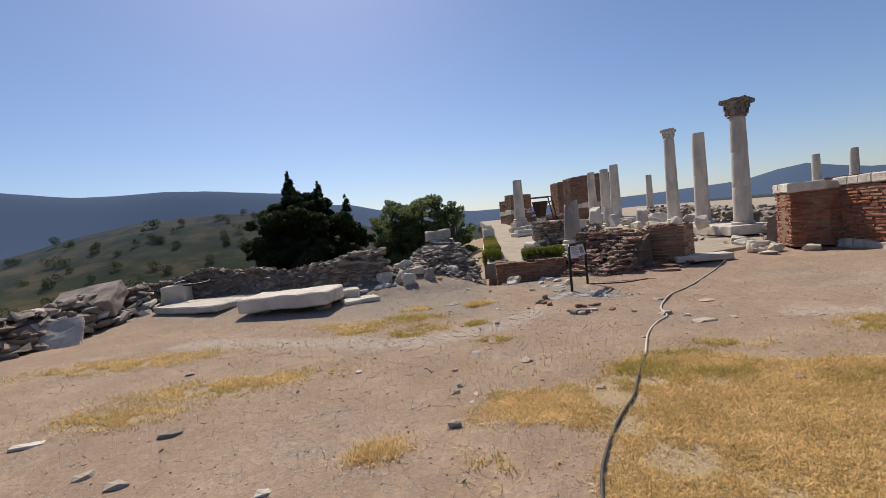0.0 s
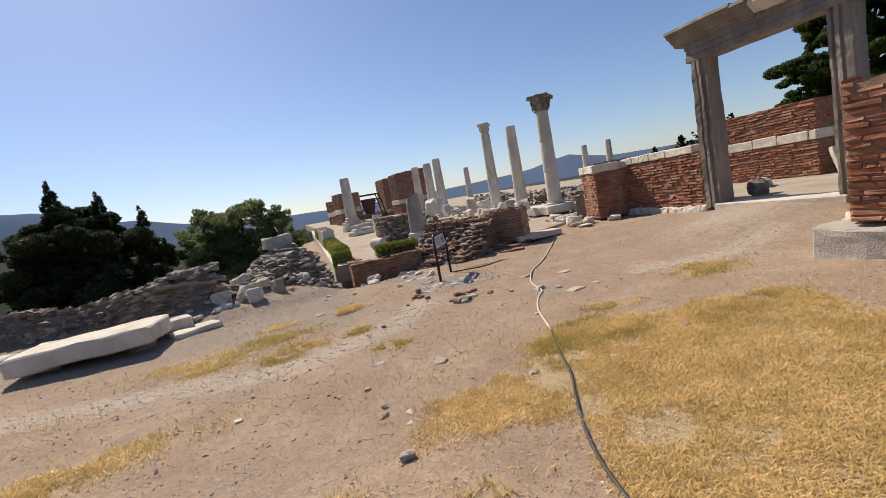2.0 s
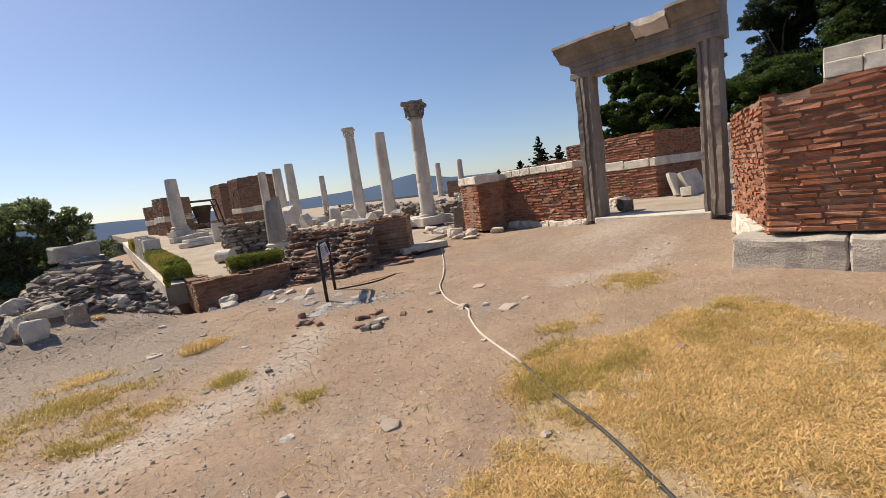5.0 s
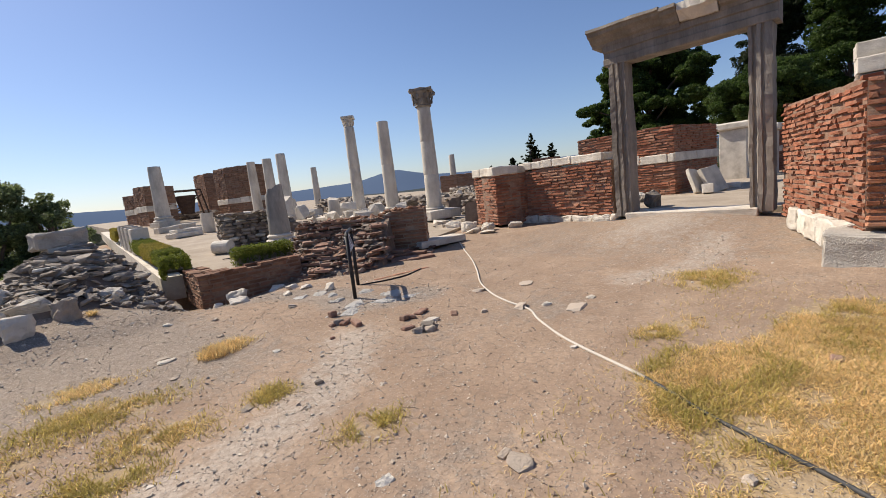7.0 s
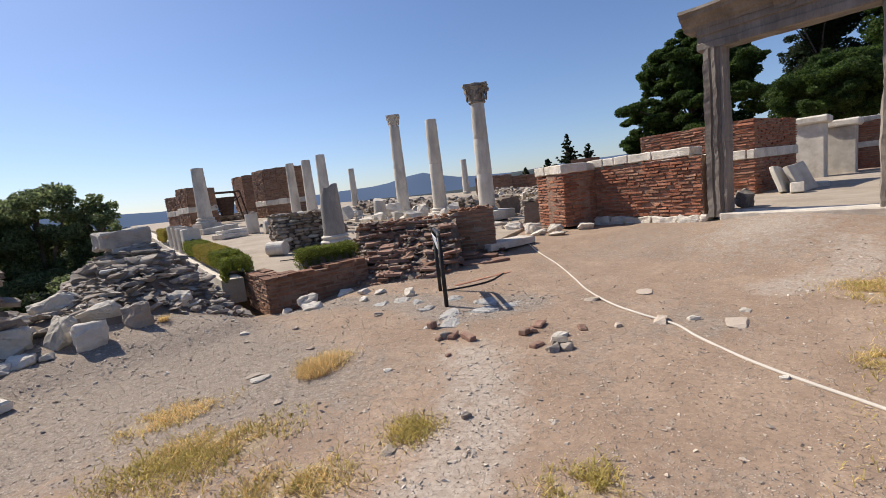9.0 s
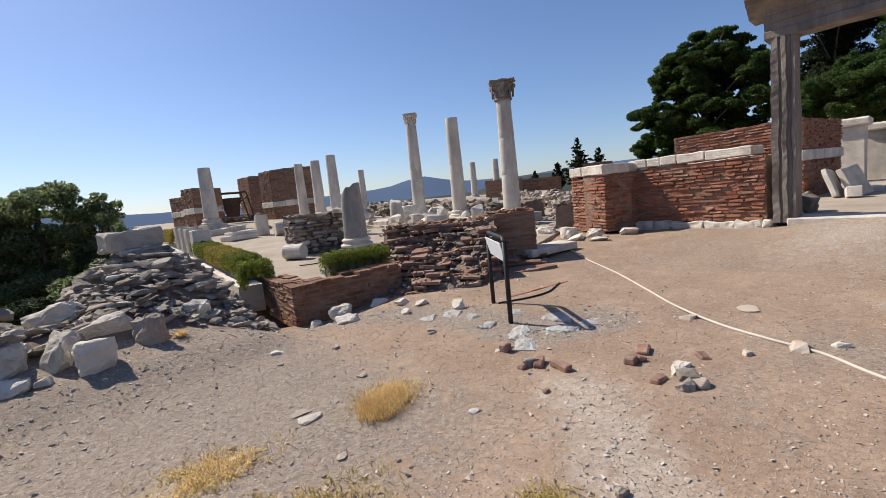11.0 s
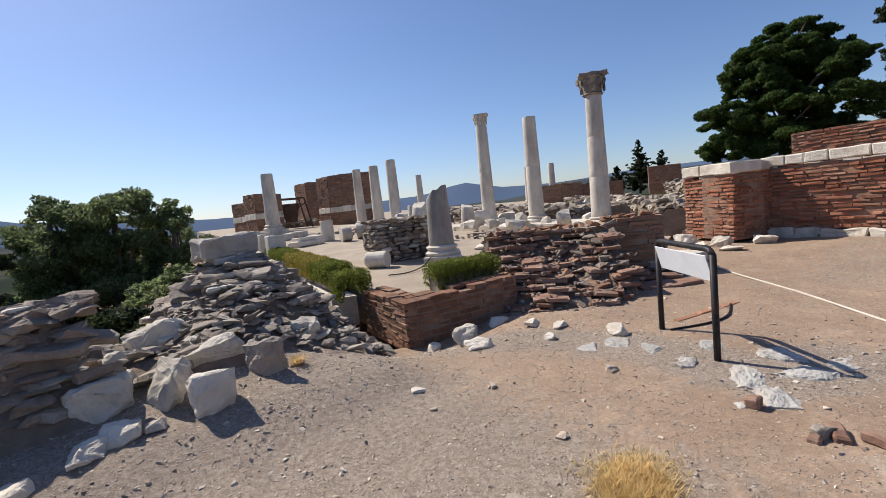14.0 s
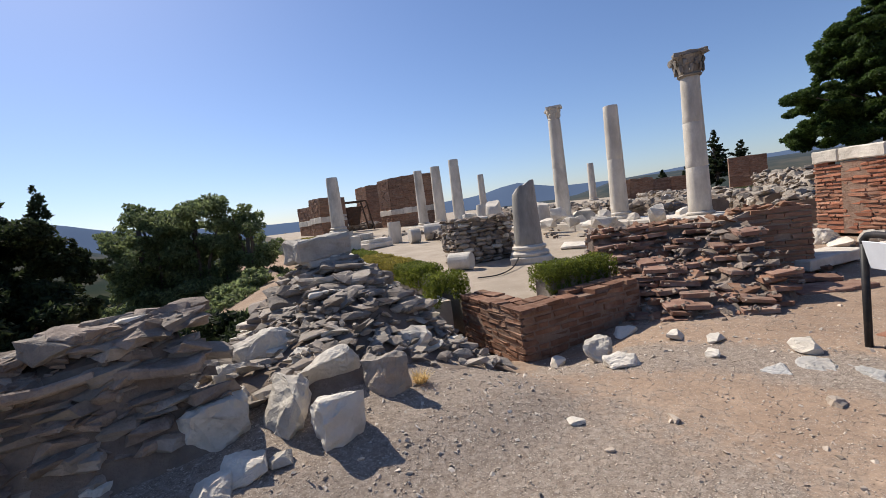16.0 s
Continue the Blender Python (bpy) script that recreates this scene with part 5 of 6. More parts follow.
slab2.matrix_basis = pose(6.75, 11.35, -0.05, 0, 0, -10)


# ---- hedges and planters ----
def leaf_cards(blobs, count, size, seed, flat=0.0, surface=0.6):
    """Leaves scattered over ellipsoids: ((centre), (radii)). Each leaf is two bent triangles."""
    rng = np.random.default_rng(seed)
    vol = np.array([b[1][0] * b[1][1] * b[1][2] for b in blobs]) ** 0.67
    which = rng.choice(len(blobs), count, p=vol / vol.sum())
    c, r = np.array([b[0] for b in blobs])[which], np.array([b[1] for b in blobs])[which]
    v = rng.normal(size=(count, 3))
    v /= np.linalg.norm(v, axis=1)[:, None]
    rad = rng.random(count) ** 0.33 * (1 - surface) + surface * (0.85 + 0.3 * rng.random(count))
    p = c + v * r * rad[:, None]
    u = rng.normal(size=(count, 3))
    u[:, 2] *= (1 - flat)
    u /= np.linalg.norm(u, axis=1)[:, None]
    w = np.cross(u, v + 0.7 * rng.normal(size=(count, 3)))
    w /= np.linalg.norm(w, axis=1)[:, None] + 1e-9
    s = size * (0.6 + 0.8 * rng.random(count))[:, None]
    nrm = np.cross(u, w) * s * 0.18
    vs = np.stack([p - u * s, p + w * s * 0.45 + nrm, p + u * s, p - w * s * 0.45 + nrm], axis=1).reshape(-1, 3)
    k = np.arange(count) * 4
    fs = np.concatenate([np.stack([k, k + 1, k + 2], 1), np.stack([k, k + 2, k + 3], 1)])
    return vs.tolist(), fs.tolist()


def foliage(name, blobs, count, size, seed, mat, parent, label="", flat=0.0, surface=0.6):
    vs, fs = leaf_cards(blobs, count, size, seed, flat, surface)
    return put(name, mesh_from(name, vs, fs, mat), parent, label=label)


def planter_hedge(x, y, l, w, h, rz, z, label, seed, mat=None, trough=True):
    p = thing("planter", label, "planter", "planters on the terrace")
    p.matrix_basis = pose(x, y, z, 0, 0, rz)
    if trough:
        part("trough", block(l * 0.94, w * 0.8, h * 0.62, 0.02, 0.008, 2, seed), M_RUBBLE, p, "grey stone trough")
    rng = random.Random(seed)
    blobs = []
    n = max(2, int(l / 0.16))
    for i in range(n):
        for j in (-1, 0, 1):
            blobs.append(((l * ((i + 0.5) / n - 0.5), j * w * 0.36, h * (0.78 + 0.06 * rng.random())), (0.13, 0.12, h * 0.28)))
            if j:
                blobs.append(((l * ((i + 0.5) / n - 0.5), j * w * 0.46, h * (0.45 + 0.12 * rng.random())), (0.12, 0.07, h * (0.26 + 0.12 * rng.random()))))
    foliage("hedge", blobs, int(13000 * l), 0.017, seed, mat or M_HEDGE, p, "trailing green succulent leaves")


planter_hedge(2.95, 12.78, 1.15, 0.42, 0.46, -8, 0.12, "trough overgrown with a clipped green trailing plant", 1)
planter_hedge(1.60, 14.05, 0.62, 0.5, 0.55, 80, 0.0, "bushy green planter at the terrace's corner", 2, trough=False)
for k in range(5):
    planter_hedge(1.72 + 0.10 * (k + 0.6) * 1.15, 15.3 + 1.2 * k, 1.15, 0.45, 0.45, 84, terrace_z(15.3 + 1.2 * k), "long stone trough with trailing plants along the terrace's edge", 3 + k, M_HEDGE_YELLOW if k in (1, 2) else M_HEDGE)
for k, (x, y) in enumerate(((2.25, 20.2), (2.35, 21.4), (2.45, 22.6), (2.62, 24.2))):
    q = thing("marble_post", "upright weathered marble post with a grooved face", "stone post", "marble posts at the terrace's edge")
    q.matrix_basis = pose(x, y, terrace_z(y), 0, 0, 5)
    part("post", block(0.5, 0.26, 0.82, 0.02, 0.012, 4, k), M_PALE, q)
planter_hedge(2.9, 27.0, 4.0, 0.6, 0.6, 84, terrace_z(27), "row of yellowed low shrubs along the terrace's edge", 9, M_HEDGE_YELLOW, False)


# ---- far ruins ----
def far_pier(path, tops, seed, label, band=None, z0=0.6):
    p = brick_wall("wall_far_pier", label, path, z0, tops, 0.9, seed, mat_heap=M_BRICK_BROWN, course=0.15, length=0.55, brick=0.105, hole=0.02, proud=0.03)
    if band:
        for k, (a, b) in enumerate(zip(path, path[1:])):
            ashlar(p, a, b, band, 0.42, 0.15, [1.1, 0.8, 1.3], M_PALE, seed + 5 + k, out=0.04, name="marble_band", rough=0.01)
    return p


far_pier([(12.0, 41.5), (12.15, 39.6), (13.4, 37.6), (15.0, 37.6)], [flat_top(4.72, 0.05, 1), flat_top(4.72, 0.05, 1), flat_top(4.72, 0.05, 1)], 101, "tall ruined brown brick pier with a stone band", 1.9)
far_pier([(12.75, 49), (12.8, 46.2), (14.3, 45.2), (16, 45.2)], [flat_top(4.9, 0.1, 1), flat_top(4.9, 0.1, 1), flat_top(4.9, 0.1, 1)], 111, "tall ruined brown brick pier further back")
far_pier([(6.4, 41.5), (6.6, 39.2), (8.35, 38.9)], [flat_top(3.72, 0.05, 1), flat_top(3.6, 0.05, 1)], 121, "brown brick pier with a pale band behind a column", 1.95)
far_pier([(6.5, 46), (6.85, 43.2), (8.4, 42.9)], [flat_top(3.4, 0.05, 1), flat_top(3.4, 0.05, 1)], 131, "smaller brown brick pier at the terrace's end", 1.9)
far_pier([(30.0, 33.8), (30.8, 32.3), (32.6, 31.4)], [flat_top(2.35, 0.08, 1), flat_top(2.35, 0.08, 1)], 141, "low brown brick pier in the far field")
far_pier([(33.5, 32.4), (34.3, 30.9), (36.6, 29.8)], [flat_top(2.15, 0.08, 1), flat_top(2.15, 0.08, 1)], 151, "low brown brick pier in the far field")
far_pier([(36.6, 27.4), (37.3, 26.2), (38.8, 25.6)], [flat_top(3.0, 0.05, 1), flat_top(3.0, 0.05, 1)], 161, "low brown brick pier in the far field")


def rubble_bank(name, label, path, width, height, count, seed, mat, mat_core, zbase, sizes=(0.14, 0.5), flat=0.55, pieces=0):
    """A low ruined wall or bank of stones along a line."""
    rng = random.Random(seed)
    w = thing(name, label, "rubble wall", kind="structure")
    lens = [math.dist(a, b) for a, b in zip(path, path[1:])]
    total = sum(lens)
    heap, vs, fs = Heap(), [], []

    def at(s):
        for (a, b, l) in zip(path, path[1:], lens):
            if s <= l:
                t = s / l
                return a[0] + (b[0] - a[0]) * t, a[1] + (b[1] - a[1]) * t, (b[0] - a[0]) / l, (b[1] - a[1]) / l
            s -= l
        a, b, l = path[-2], path[-1], lens[-1]
        return b[0], b[1], (b[0] - a[0]) / l, (b[1] - a[1]) / l

    n = max(4, int(total / 0.4))
    for i in range(n + 1):
        x, y, dx, dy = at(total * i / n)
        h = height * (0.85 + 0.25 * noise.noise(Vector((i * 0.37, seed, 0))))
        for o, z in ((-0.5, -0.3), (-0.46, h * 0.75), (-0.3, h * 0.95), (0.3, h * 0.95), (0.46, h * 0.75), (0.5, -0.3)):
            vs.append((x - dy * o * width, y + dx * o * width, zbase(x, y) + z))
    for i in range(n):
        for j in range(5):
            k = i * 6 + j
            fs.append((k, k + 1, k + 7, k + 6))
    fs += [tuple(range(6)), tuple(n * 6 + j for j in range(6))]
    put("core", mesh_from("core", vs, fs, mat_core), w)
    for k in range(count):
        s = rng.uniform(0, total)
        x, y, dx, dy = at(s)
        h = height * (0.85 + 0.25 * noise.noise(Vector((s / total * n * 0.37, seed, 0))))
        q = rng.random()
        o, z = (rng.choice((-0.5, 0.5)), rng.uniform(0, h)) if q < 0.7 else (rng.uniform(-0.5, 0.5), h)
        l = rng.uniform(*sizes)
        p = (x - dy * o * width, y + dx * o * width, zbase(x, y) + z)
        dims = (l, l * rng.uniform(0.6, 0.9), l * flat * rng.uniform(0.6, 1.1))
        if k < pieces:
            stone(w, p, dims, rng, M_RUBBLE)
        else:
            heap.add(p, dims, rng, 10, Euler((rng.uniform(-0.15, 0.15), rng.uniform(-0.15, 0.15), math.atan2(dy, dx) + rng.uniform(-0.5, 0.5))))
    put("stonework", heap.mesh("stonework", mat), w, kind="stuff")
    return w


tz = lambda x, y: terrace_z(y)


def rubble_pier(x, y, rz, l, w, h):
    """A square stub of bedded rubble, its stones laid in rough courses."""
    rng = random.Random(66)
    p = thing("wall_rubble_pier", "square stub of rough rubble masonry with pale stones", "rubble wall", kind="structure")
    p.matrix_basis = pose(x, y, terrace_z(y) - 0.02, 0, 0, rz)
    part("core", block(l - 0.1, w - 0.1, h - 0.04, 0.02), M_EARTHCORE, p)
    z = 0.0
    while z < h:
        t = rng.uniform(0.075, 0.14)
        for (ax, ay), (bx, by), turn in (((-l, -w), (l, -w), 0), ((l, -w), (l, w), 90), ((l, w), (-l, w), 0), ((-l, w), (-l, -w), 90)):
            side, s = math.dist((ax, ay), (bx, by)) / 2, 0.0
            while s < side - 0.04:
                k = min(rng.uniform(0.14, 0.36), side - s)
                u = (s + k / 2) / side
                m = Matrix.LocRotScale(((ax + (bx - ax) * u) / 2 + rng.uniform(-0.03, 0.03), (ay + (by - ay) * u) / 2 + rng.uniform(-0.03, 0.03), z + t / 2), Euler((rng.gauss(0, 0.06), rng.gauss(0, 0.06), radians(turn) + rng.gauss(0, 0.08))), (k * 1.12, 0.24, t * 1.2))
                put("stone", rock_mesh(rng.randrange(12), M_RUBBLE if rng.random() < 0.6 else M_BROWNSTONE if rng.random() < 0.6 else M_PALE, 1), p, m)
                s += k
        z += t * 0.92
    for _ in range(14):
        m = Matrix.LocRotScale((rng.uniform(-0.4, 0.4) * l, rng.uniform(-0.4, 0.4) * w, h + 0.01), Euler((0, 0, rng.uniform(0, 6))), (rng.uniform(0.2, 0.4), rng.uniform(0.15, 0.3), 0.1))
        put("stone", rock_mesh(rng.randrange(12), M_RUBBLE, 1), p, m)


rubble_pier(4.45, 17.2, -8, 1.35, 0.9, 1.0)
rubble_bank("wall_field_1", "low ruined wall of rubble and brick behind the columns", [(9.9, 12.6), (12.2, 13.2), (15, 14.5)], 1.0, 0.85, 420, 2, M_RUBBLE_FAR, M_EARTHCORE, tz, (0.14, 0.42), pieces=60)
rubble_bank("wall_field_2", "low ruined wall of pale rubble in the nave", [(12.8, 16), (13.8, 22), (15, 30)], 1.2, 0.8, 420, 3, M_RUBBLE_FAR, M_EARTHCORE, tz, (0.2, 0.6))
rubble_bank("wall_field_3", "low ruined wall of rubble in the far field", [(15, 15), (19, 19), (24, 26)], 1.3, 0.75, 420, 4, M_RUBBLE_FAR, M_EARTHCORE, tz, (0.2, 0.6))
rubble_bank("wall_field_4", "low ruined wall of rubble in the far field", [(14, 13.2), (20, 15.5), (30, 22)], 1.4, 1.2, 460, 5, M_RUBBLE_FAR, M_EARTHCORE, tz, (0.2, 0.7))
rubble_bank("wall_field_5", "dark low parapet at the terrace's end", [(8.5, 44), (12, 43), (12, 42)], 0.8, 0.55, 120, 6, M_RUBBLE_FAR, M_EARTHCORE, tz, (0.3, 0.6))
rubble_bank("wall_field_6", "low wall of rubble with pale blocks beside the nave", [(7.0, 19.6), (7.5, 24.5), (9.6, 27.5)], 0.8, 0.45, 260, 7, M_RUBBLE_FAR, M_EARTHCORE, tz, (0.2, 0.5))

# loose marble in the nave
rng = random.Random(77)


def broken_block(a, b, c, seed):
    bm = rock_bm(a * 1.1, b * 1.1, c * 1.15, seed, 20, 1)
    for v in bm.verts:
        v.co.z += c * 0.42
    return bm


def marble_piece(kind, x, y, z, rz, a, b, c, label, seed):
    if kind == "drum":
        me = bm_mesh("column_drum", lathe([(a * 0.96, 0), (a, 0.03), (a, b - 0.03), (a * 0.96, b)], 20, 0.04, seed), M_MARBLE)
        ob = thing("column_drum", label, "column drum", "fallen marble in the nave", data=me)
        ob.matrix_basis = pose(x, y, z + a, 90, 0, rz) if c else pose(x, y, z, 0, 0, rz)
    else:
        ob = thing("marble_block", label, "marble block", "fallen marble in the nave", data=bm_mesh("marble_block", block(a, b, c, 0.03, 0.035, 3, seed) if seed < 30 else broken_block(a, b, c, seed), M_PALE))
        ob.matrix_basis = pose(x, y, z, 0, 0, rz)


marble_piece("drum", 3.25, 16.6, terrace_z(16.3), 35, 0.19, 0.5, 1, "fallen marble column drum beside the rubble stub", 1)
marble_piece("drum", 6.9, 24.6, terrace_z(24.6), 60, 0.34, 0.8, 1, "fallen marble column drum on the terrace", 2)
marble_piece("drum", 6.0, 24.2, terrace_z(24.2), 80, 0.30, 0.4, 1, "short fallen marble drum on the terrace", 3)
marble_piece("drum", 6.0, 25.6, terrace_z(25.6), 0, 0.28, 0.9, 0, "short upright marble drum on the terrace", 4)
marble_piece("block", 4.75, 24.8, terrace_z(24.8), 20, 1.3, 0.7, 0.22, "long low marble block on the terrace", 5)
marble_piece("block", 4.85, 24.9, terrace_z(24.8) + 0.2, 20, 1.15, 0.6, 0.16, "marble slab lying on a longer block", 6)
marble_piece("block", 5.2, 29.5, terrace_z(29.5), 10, 1.0, 0.6, 0.3, "squared marble block near the lone column", 7)
marble_piece("block", 6.3, 30.5, terrace_z(30.5), 30, 1.0, 0.7, 0.3, "squared marble block near the lone column", 8)
marble_piece("block", 6.45, 20.6, terrace_z(20.6), 10, 0.7, 0.6, 0.85, "upright pale marble block in the nave", 9)
marble_piece("block", 7.7, 15.4, terrace_z(15.4), 10, 1.3, 0.8, 0.10, "flat pale paving slab on the terrace", 10)
marble_piece("block", 6.9, 16.4, terrace_z(16.4), 40, 1.1, 0.7, 0.08, "flat pale paving slab on the terrace", 11)
for k in range(46):
    s = rng.random()
    x, y = (rng.uniform(8.2, 12.5), rng.uniform(15, 26)) if k < 26 else (rng.uniform(12, 24), rng.uniform(14, 26))
    if min(math.hypot(x - 10.7, y - 15.3), math.hypot(x - 11, y - 18.1), math.hypot(x - 11.3, y - 21)) < 0.75:
        continue
    marble_piece("block", x, y, terrace_z(y) + (0.28 if 8.3 < x < 10.2 else 0.05), rng.uniform(0, 180), rng.uniform(0.35, 1.0), rng.uniform(0.3, 0.6), rng.uniform(0.2, 0.65), "broken white marble block among the ruins", 30 + k)
foot = Heap()
for k in range(500):
    x, y = rng.uniform(7.5, 25), rng.uniform(13, 32)
    foot.add((x, y, terrace_z(y) + 0.05), (rng.uniform(0.1, 0.4), rng.uniform(0.1, 0.3), rng.uniform(0.06, 0.2)), rng)
thing("scattered_stones", "scattered pale stones among the ruins", "stones", kind="stuff", data=foot.mesh("scattered_stones", M_RUBBLE_FAR))

# foot of the pier and of the near columns
for k, (x, y, sx, sy, sz) in enumerate(((8.75, 12.0, 0.7, 0.5, 0.34), (8.35, 11.6, 0.9, 0.4, 0.16), (9.0, 12.9, 0.8, 0.6, 0.3), (9.7, 14.1, 0.9, 0.6, 0.36), (8.6, 11.2, 0.5, 0.3, 0.26), (8.2, 10.9, 0.5, 0.3, 0.12), (9.1, 10.6, 0.5, 0.4, 0.2))):
    loose_rock(x, y, sx, sy, sz, 20 * k, 640 + k, "rough pale stone at the foot of the brick pier", M_PALE, base=near_ground(x, y) + 0.02)

# iron frame and dome beyond the terrace
fr = thing("iron_frame", "rusty iron scaffold frame with a hanging bucket", "iron frame", at=(9.7, 41.5, terrace_z(41.5)))
for x in (-1.2, 1.2):
    for y in (-0.6, 0.6):
        part("leg", tube([(x * 1.15, y, 0), (x * 0.8, y, 2.3)], 0.06, 6), M_IRON, fr)
for y in (-0.6, 0.6):
    part("bar", tube([(-0.98, y, 2.28), (0.98, y, 2.28)], 0.06, 6), M_IRON, fr)
    part("brace", tube([(-1.3, y, 0.5), (1.0, y, 1.9)], 0.05, 6), M_IRON, fr)
part("bucket", lathe([(0.45, 0.5), (0.75, 1.9), (0.7, 1.9)], 10), M_IRON, fr)
dome = thing("domed_building", "small building with a grey lead dome below the terrace", "domed building", at=(0.9, 62, -6))
part("wall", block(8.5, 8.5, 5.0, 0.1), M_PLASTER, dome)
part("dome", lathe([(3.7 * math.cos(a), 5.0 + 3.2 * math.sin(a)) for a in (0, 0.2, 0.4, 0.6, 0.8, 1.0, 1.2, 1.4, 1.54)], 24), M_LEAD, dome, "grey lead dome", smooth=True)

# ---- beyond the doorway ----
for k, (x, y, w, h) in enumerate(((22.2, 7.95, 1.0, 2.15), (23.9, 7.15, 0.95, 1.95))):
    al = thing("marble_pedestal", "tall pale marble pedestal with a moulded cornice", "pedestal", "pedestals beyond the doorway", at=(x, y, 0.2))
    part("shaft", block(w, w, h, 0.02, 0.012, 3, k), M_PALE, al)
    part("cornice", block(w * 1.3, w * 1.3, 0.3, 0.06, 0.02, 3, k + 2), M_PALE, al, m=pose(0, 0, h))
for k, (x, y, l, w, h, rx, ry, rz) in enumerate(((14.6, 7.45, 0.75, 0.12, 0.8, -20, 8, -8), (14.9, 7.0, 0.8, 0.14, 0.85, -24, -6, -20), (14.2, 7.15, 0.5, 0.3, 0.28, 0, 12, 10), (16.6, 7.0, 0.9, 0.5, 0.14, 0, 0, 10))):
    sl = thing("marble_fragment", "broken pale marble slab leaning by the brick wall", "marble slab", "marble fragments beyond the doorway", data=bm_mesh("marble_fragment", block(l, w, h, 0.015, 0.02, 3, k), M_PALE))
    sl.matrix_basis = pose(x, y, 0.23, rx, ry, rz)
loose_rock(10.7, 7.55, 0.55, 0.4, 0.5, 10, 660, "rounded grey stone beside the door jamb", M_GREYMARBLE, base=0.24)
loose_rock(12.6, 8.6, 0.9, 0.6, 0.36, 10, 661, "rounded pale stone block on the courtyard floor", M_PALE, base=0.24)
bl = thing("wall_ashlar", "wall of large pale squared limestone blocks", "stone wall", kind="structure")
for k in range(4):
    ashlar(bl, (14.75, 3.95), (15.2, -1.5), 2.15 + 0.4 * k, 0.39, 0.9, [1.1, 0.8, 1.3] if k % 2 else [0.75, 1.2, 1.0], M_PALE if k != 1 else M_RUBBLE, 171 + k, out=-0.35 * (k == 3), rough=0.015)
put("mortar_core", core_mesh((14.75, 3.95), (15.2, -1.5), 0.9, 0.1, flat_top(2.16), M_MORTAR), bl)


# ---- trees ----
def tree(name, label, x, y, z, trunk_h, trunk_r, clumps, count, leaf, seed, mat, flat=0.0, category="tree", crown_label="", surface=0.3):
    """Trunk, limbs that reach each clump, and a crown of many leaves. clumps: centre and radii relative to the base."""
    t = thing(name, label, category, at=(x, y, z))
    rng = random.Random(seed)
    part("trunk", tube([(0.15 * math.sin(k), 0.12 * math.cos(k * 1.3), trunk_h * k / 6) for k in range(7)], lambda u: trunk_r * (1 - 0.65 * u), 9), M_BARK, t, smooth=True)
    for c, r in clumps[::max(1, len(clumps) // 14)]:
        h0 = min(trunk_h * 0.98, max(trunk_h * 0.3, c[2] * 0.65))
        p0, p2 = Vector((0, 0, h0)), Vector(c)
        p1 = p0.lerp(p2, 0.5) + Vector((rng.uniform(-0.3, 0.3), rng.uniform(-0.3, 0.3), 0.2))
        part("limb", tube([p0, p1, p2], lambda u: trunk_r * 0.35 * (1 - 0.8 * u) + 0.015, 6), M_BARK, t)
    foliage("crown", clumps, count, leaf, seed, mat, t, crown_label, flat, surface)
    return t


def round_clumps(cx, cz, rx, rz, n, size, seed, ry=None):
    rng = random.Random(seed)
    out = []
    while len(out) < 3 * n:
        v = Vector((rng.uniform(-1, 1), rng.uniform(-1, 1), rng.uniform(-1, 1)))
        if 0.25 < v.length < 1.0:
            s = size * rng.uniform(0.6, 1.3)
            out.append(((cx + v.x * rx, v.y * (ry or rx), cz + v.z * rz), (s, s, s * 0.6)))
            for _ in range(2):
                w = Vector((rng.gauss(0, 1), rng.gauss(0, 1), rng.gauss(0, 1))).normalized() * s * 1.05
                q = s * rng.uniform(0.3, 0.55)
                out.append(((cx + v.x * rx + w.x, v.y * (ry or rx) + w.y, cz + v.z * rz + w.z * 0.7), (q, q, q * 0.6)))
    return out


def conifer_clumps(h, r, tiers, seed, droop=0.1):
    rng = random.Random(seed)
    out = []
    for k in range(tiers):
        u = k / (tiers - 1)
        reach = r * (1 - u) ** 0.8 * rng.uniform(0.75, 1.25) + 0.12
        for j in range(3 + int(4 * (1 - u))):
            a = rng.uniform(0, 6.28)
            for q in (0.35, 0.65, 0.95):
                s = 0.20 * r * (1 - 0.55 * u) * (1.15 - 0.6 * q)
                out.append(((math.cos(a) * reach * q, math.sin(a) * reach * q, h * (0.1 + 0.9 * u) + (0.9 * reach * q * q if j % 2 else 0.3 * reach * q) - droop + 0.04 * h * math.sin(a * 3)), (s * 1.2, s * 1.2, s * 0.55)))
    return out


# the dark conifer below the rubble wall: a broad body with three leaning spires
big = round_clumps(0.2, 10.2, 3.6, 3.0, 150, 0.55, 1) + round_clumps(-0.3, 11.8, 2.0, 1.7, 40, 0.42, 8)
for sx, sz, n in ((-0.75, 14.9, 10), (0.95, 14.2, 9), (2.55, 13.2, 9), (3.2, 11.6, 7)):
    for k in range(n):
        u = k / n
        big.append(((sx + 0.35 * u + 0.1 * math.sin(k * 2.1), 0.2 * math.cos(k * 1.7), sz - 2.6 + 2.6 * u), (0.42 * (1.08 - u), 0.42 * (1.08 - u), 0.26)))
        big.append(((sx + 0.3 + 0.5 * (1 - u) * math.sin(k * 2.4), 0.3 * math.cos(k * 2.4), sz - 2.7 + 2.6 * u), (0.30 * (1.05 - u), 0.3, 0.14)))
tree("conifer", "broad dark green conifer with leaning spires below the wall", -8.3, 26.5, -9.2, 13.0, 0.4, big, 150000, 0.085, 21, M_CYPRESS, category="conifer")
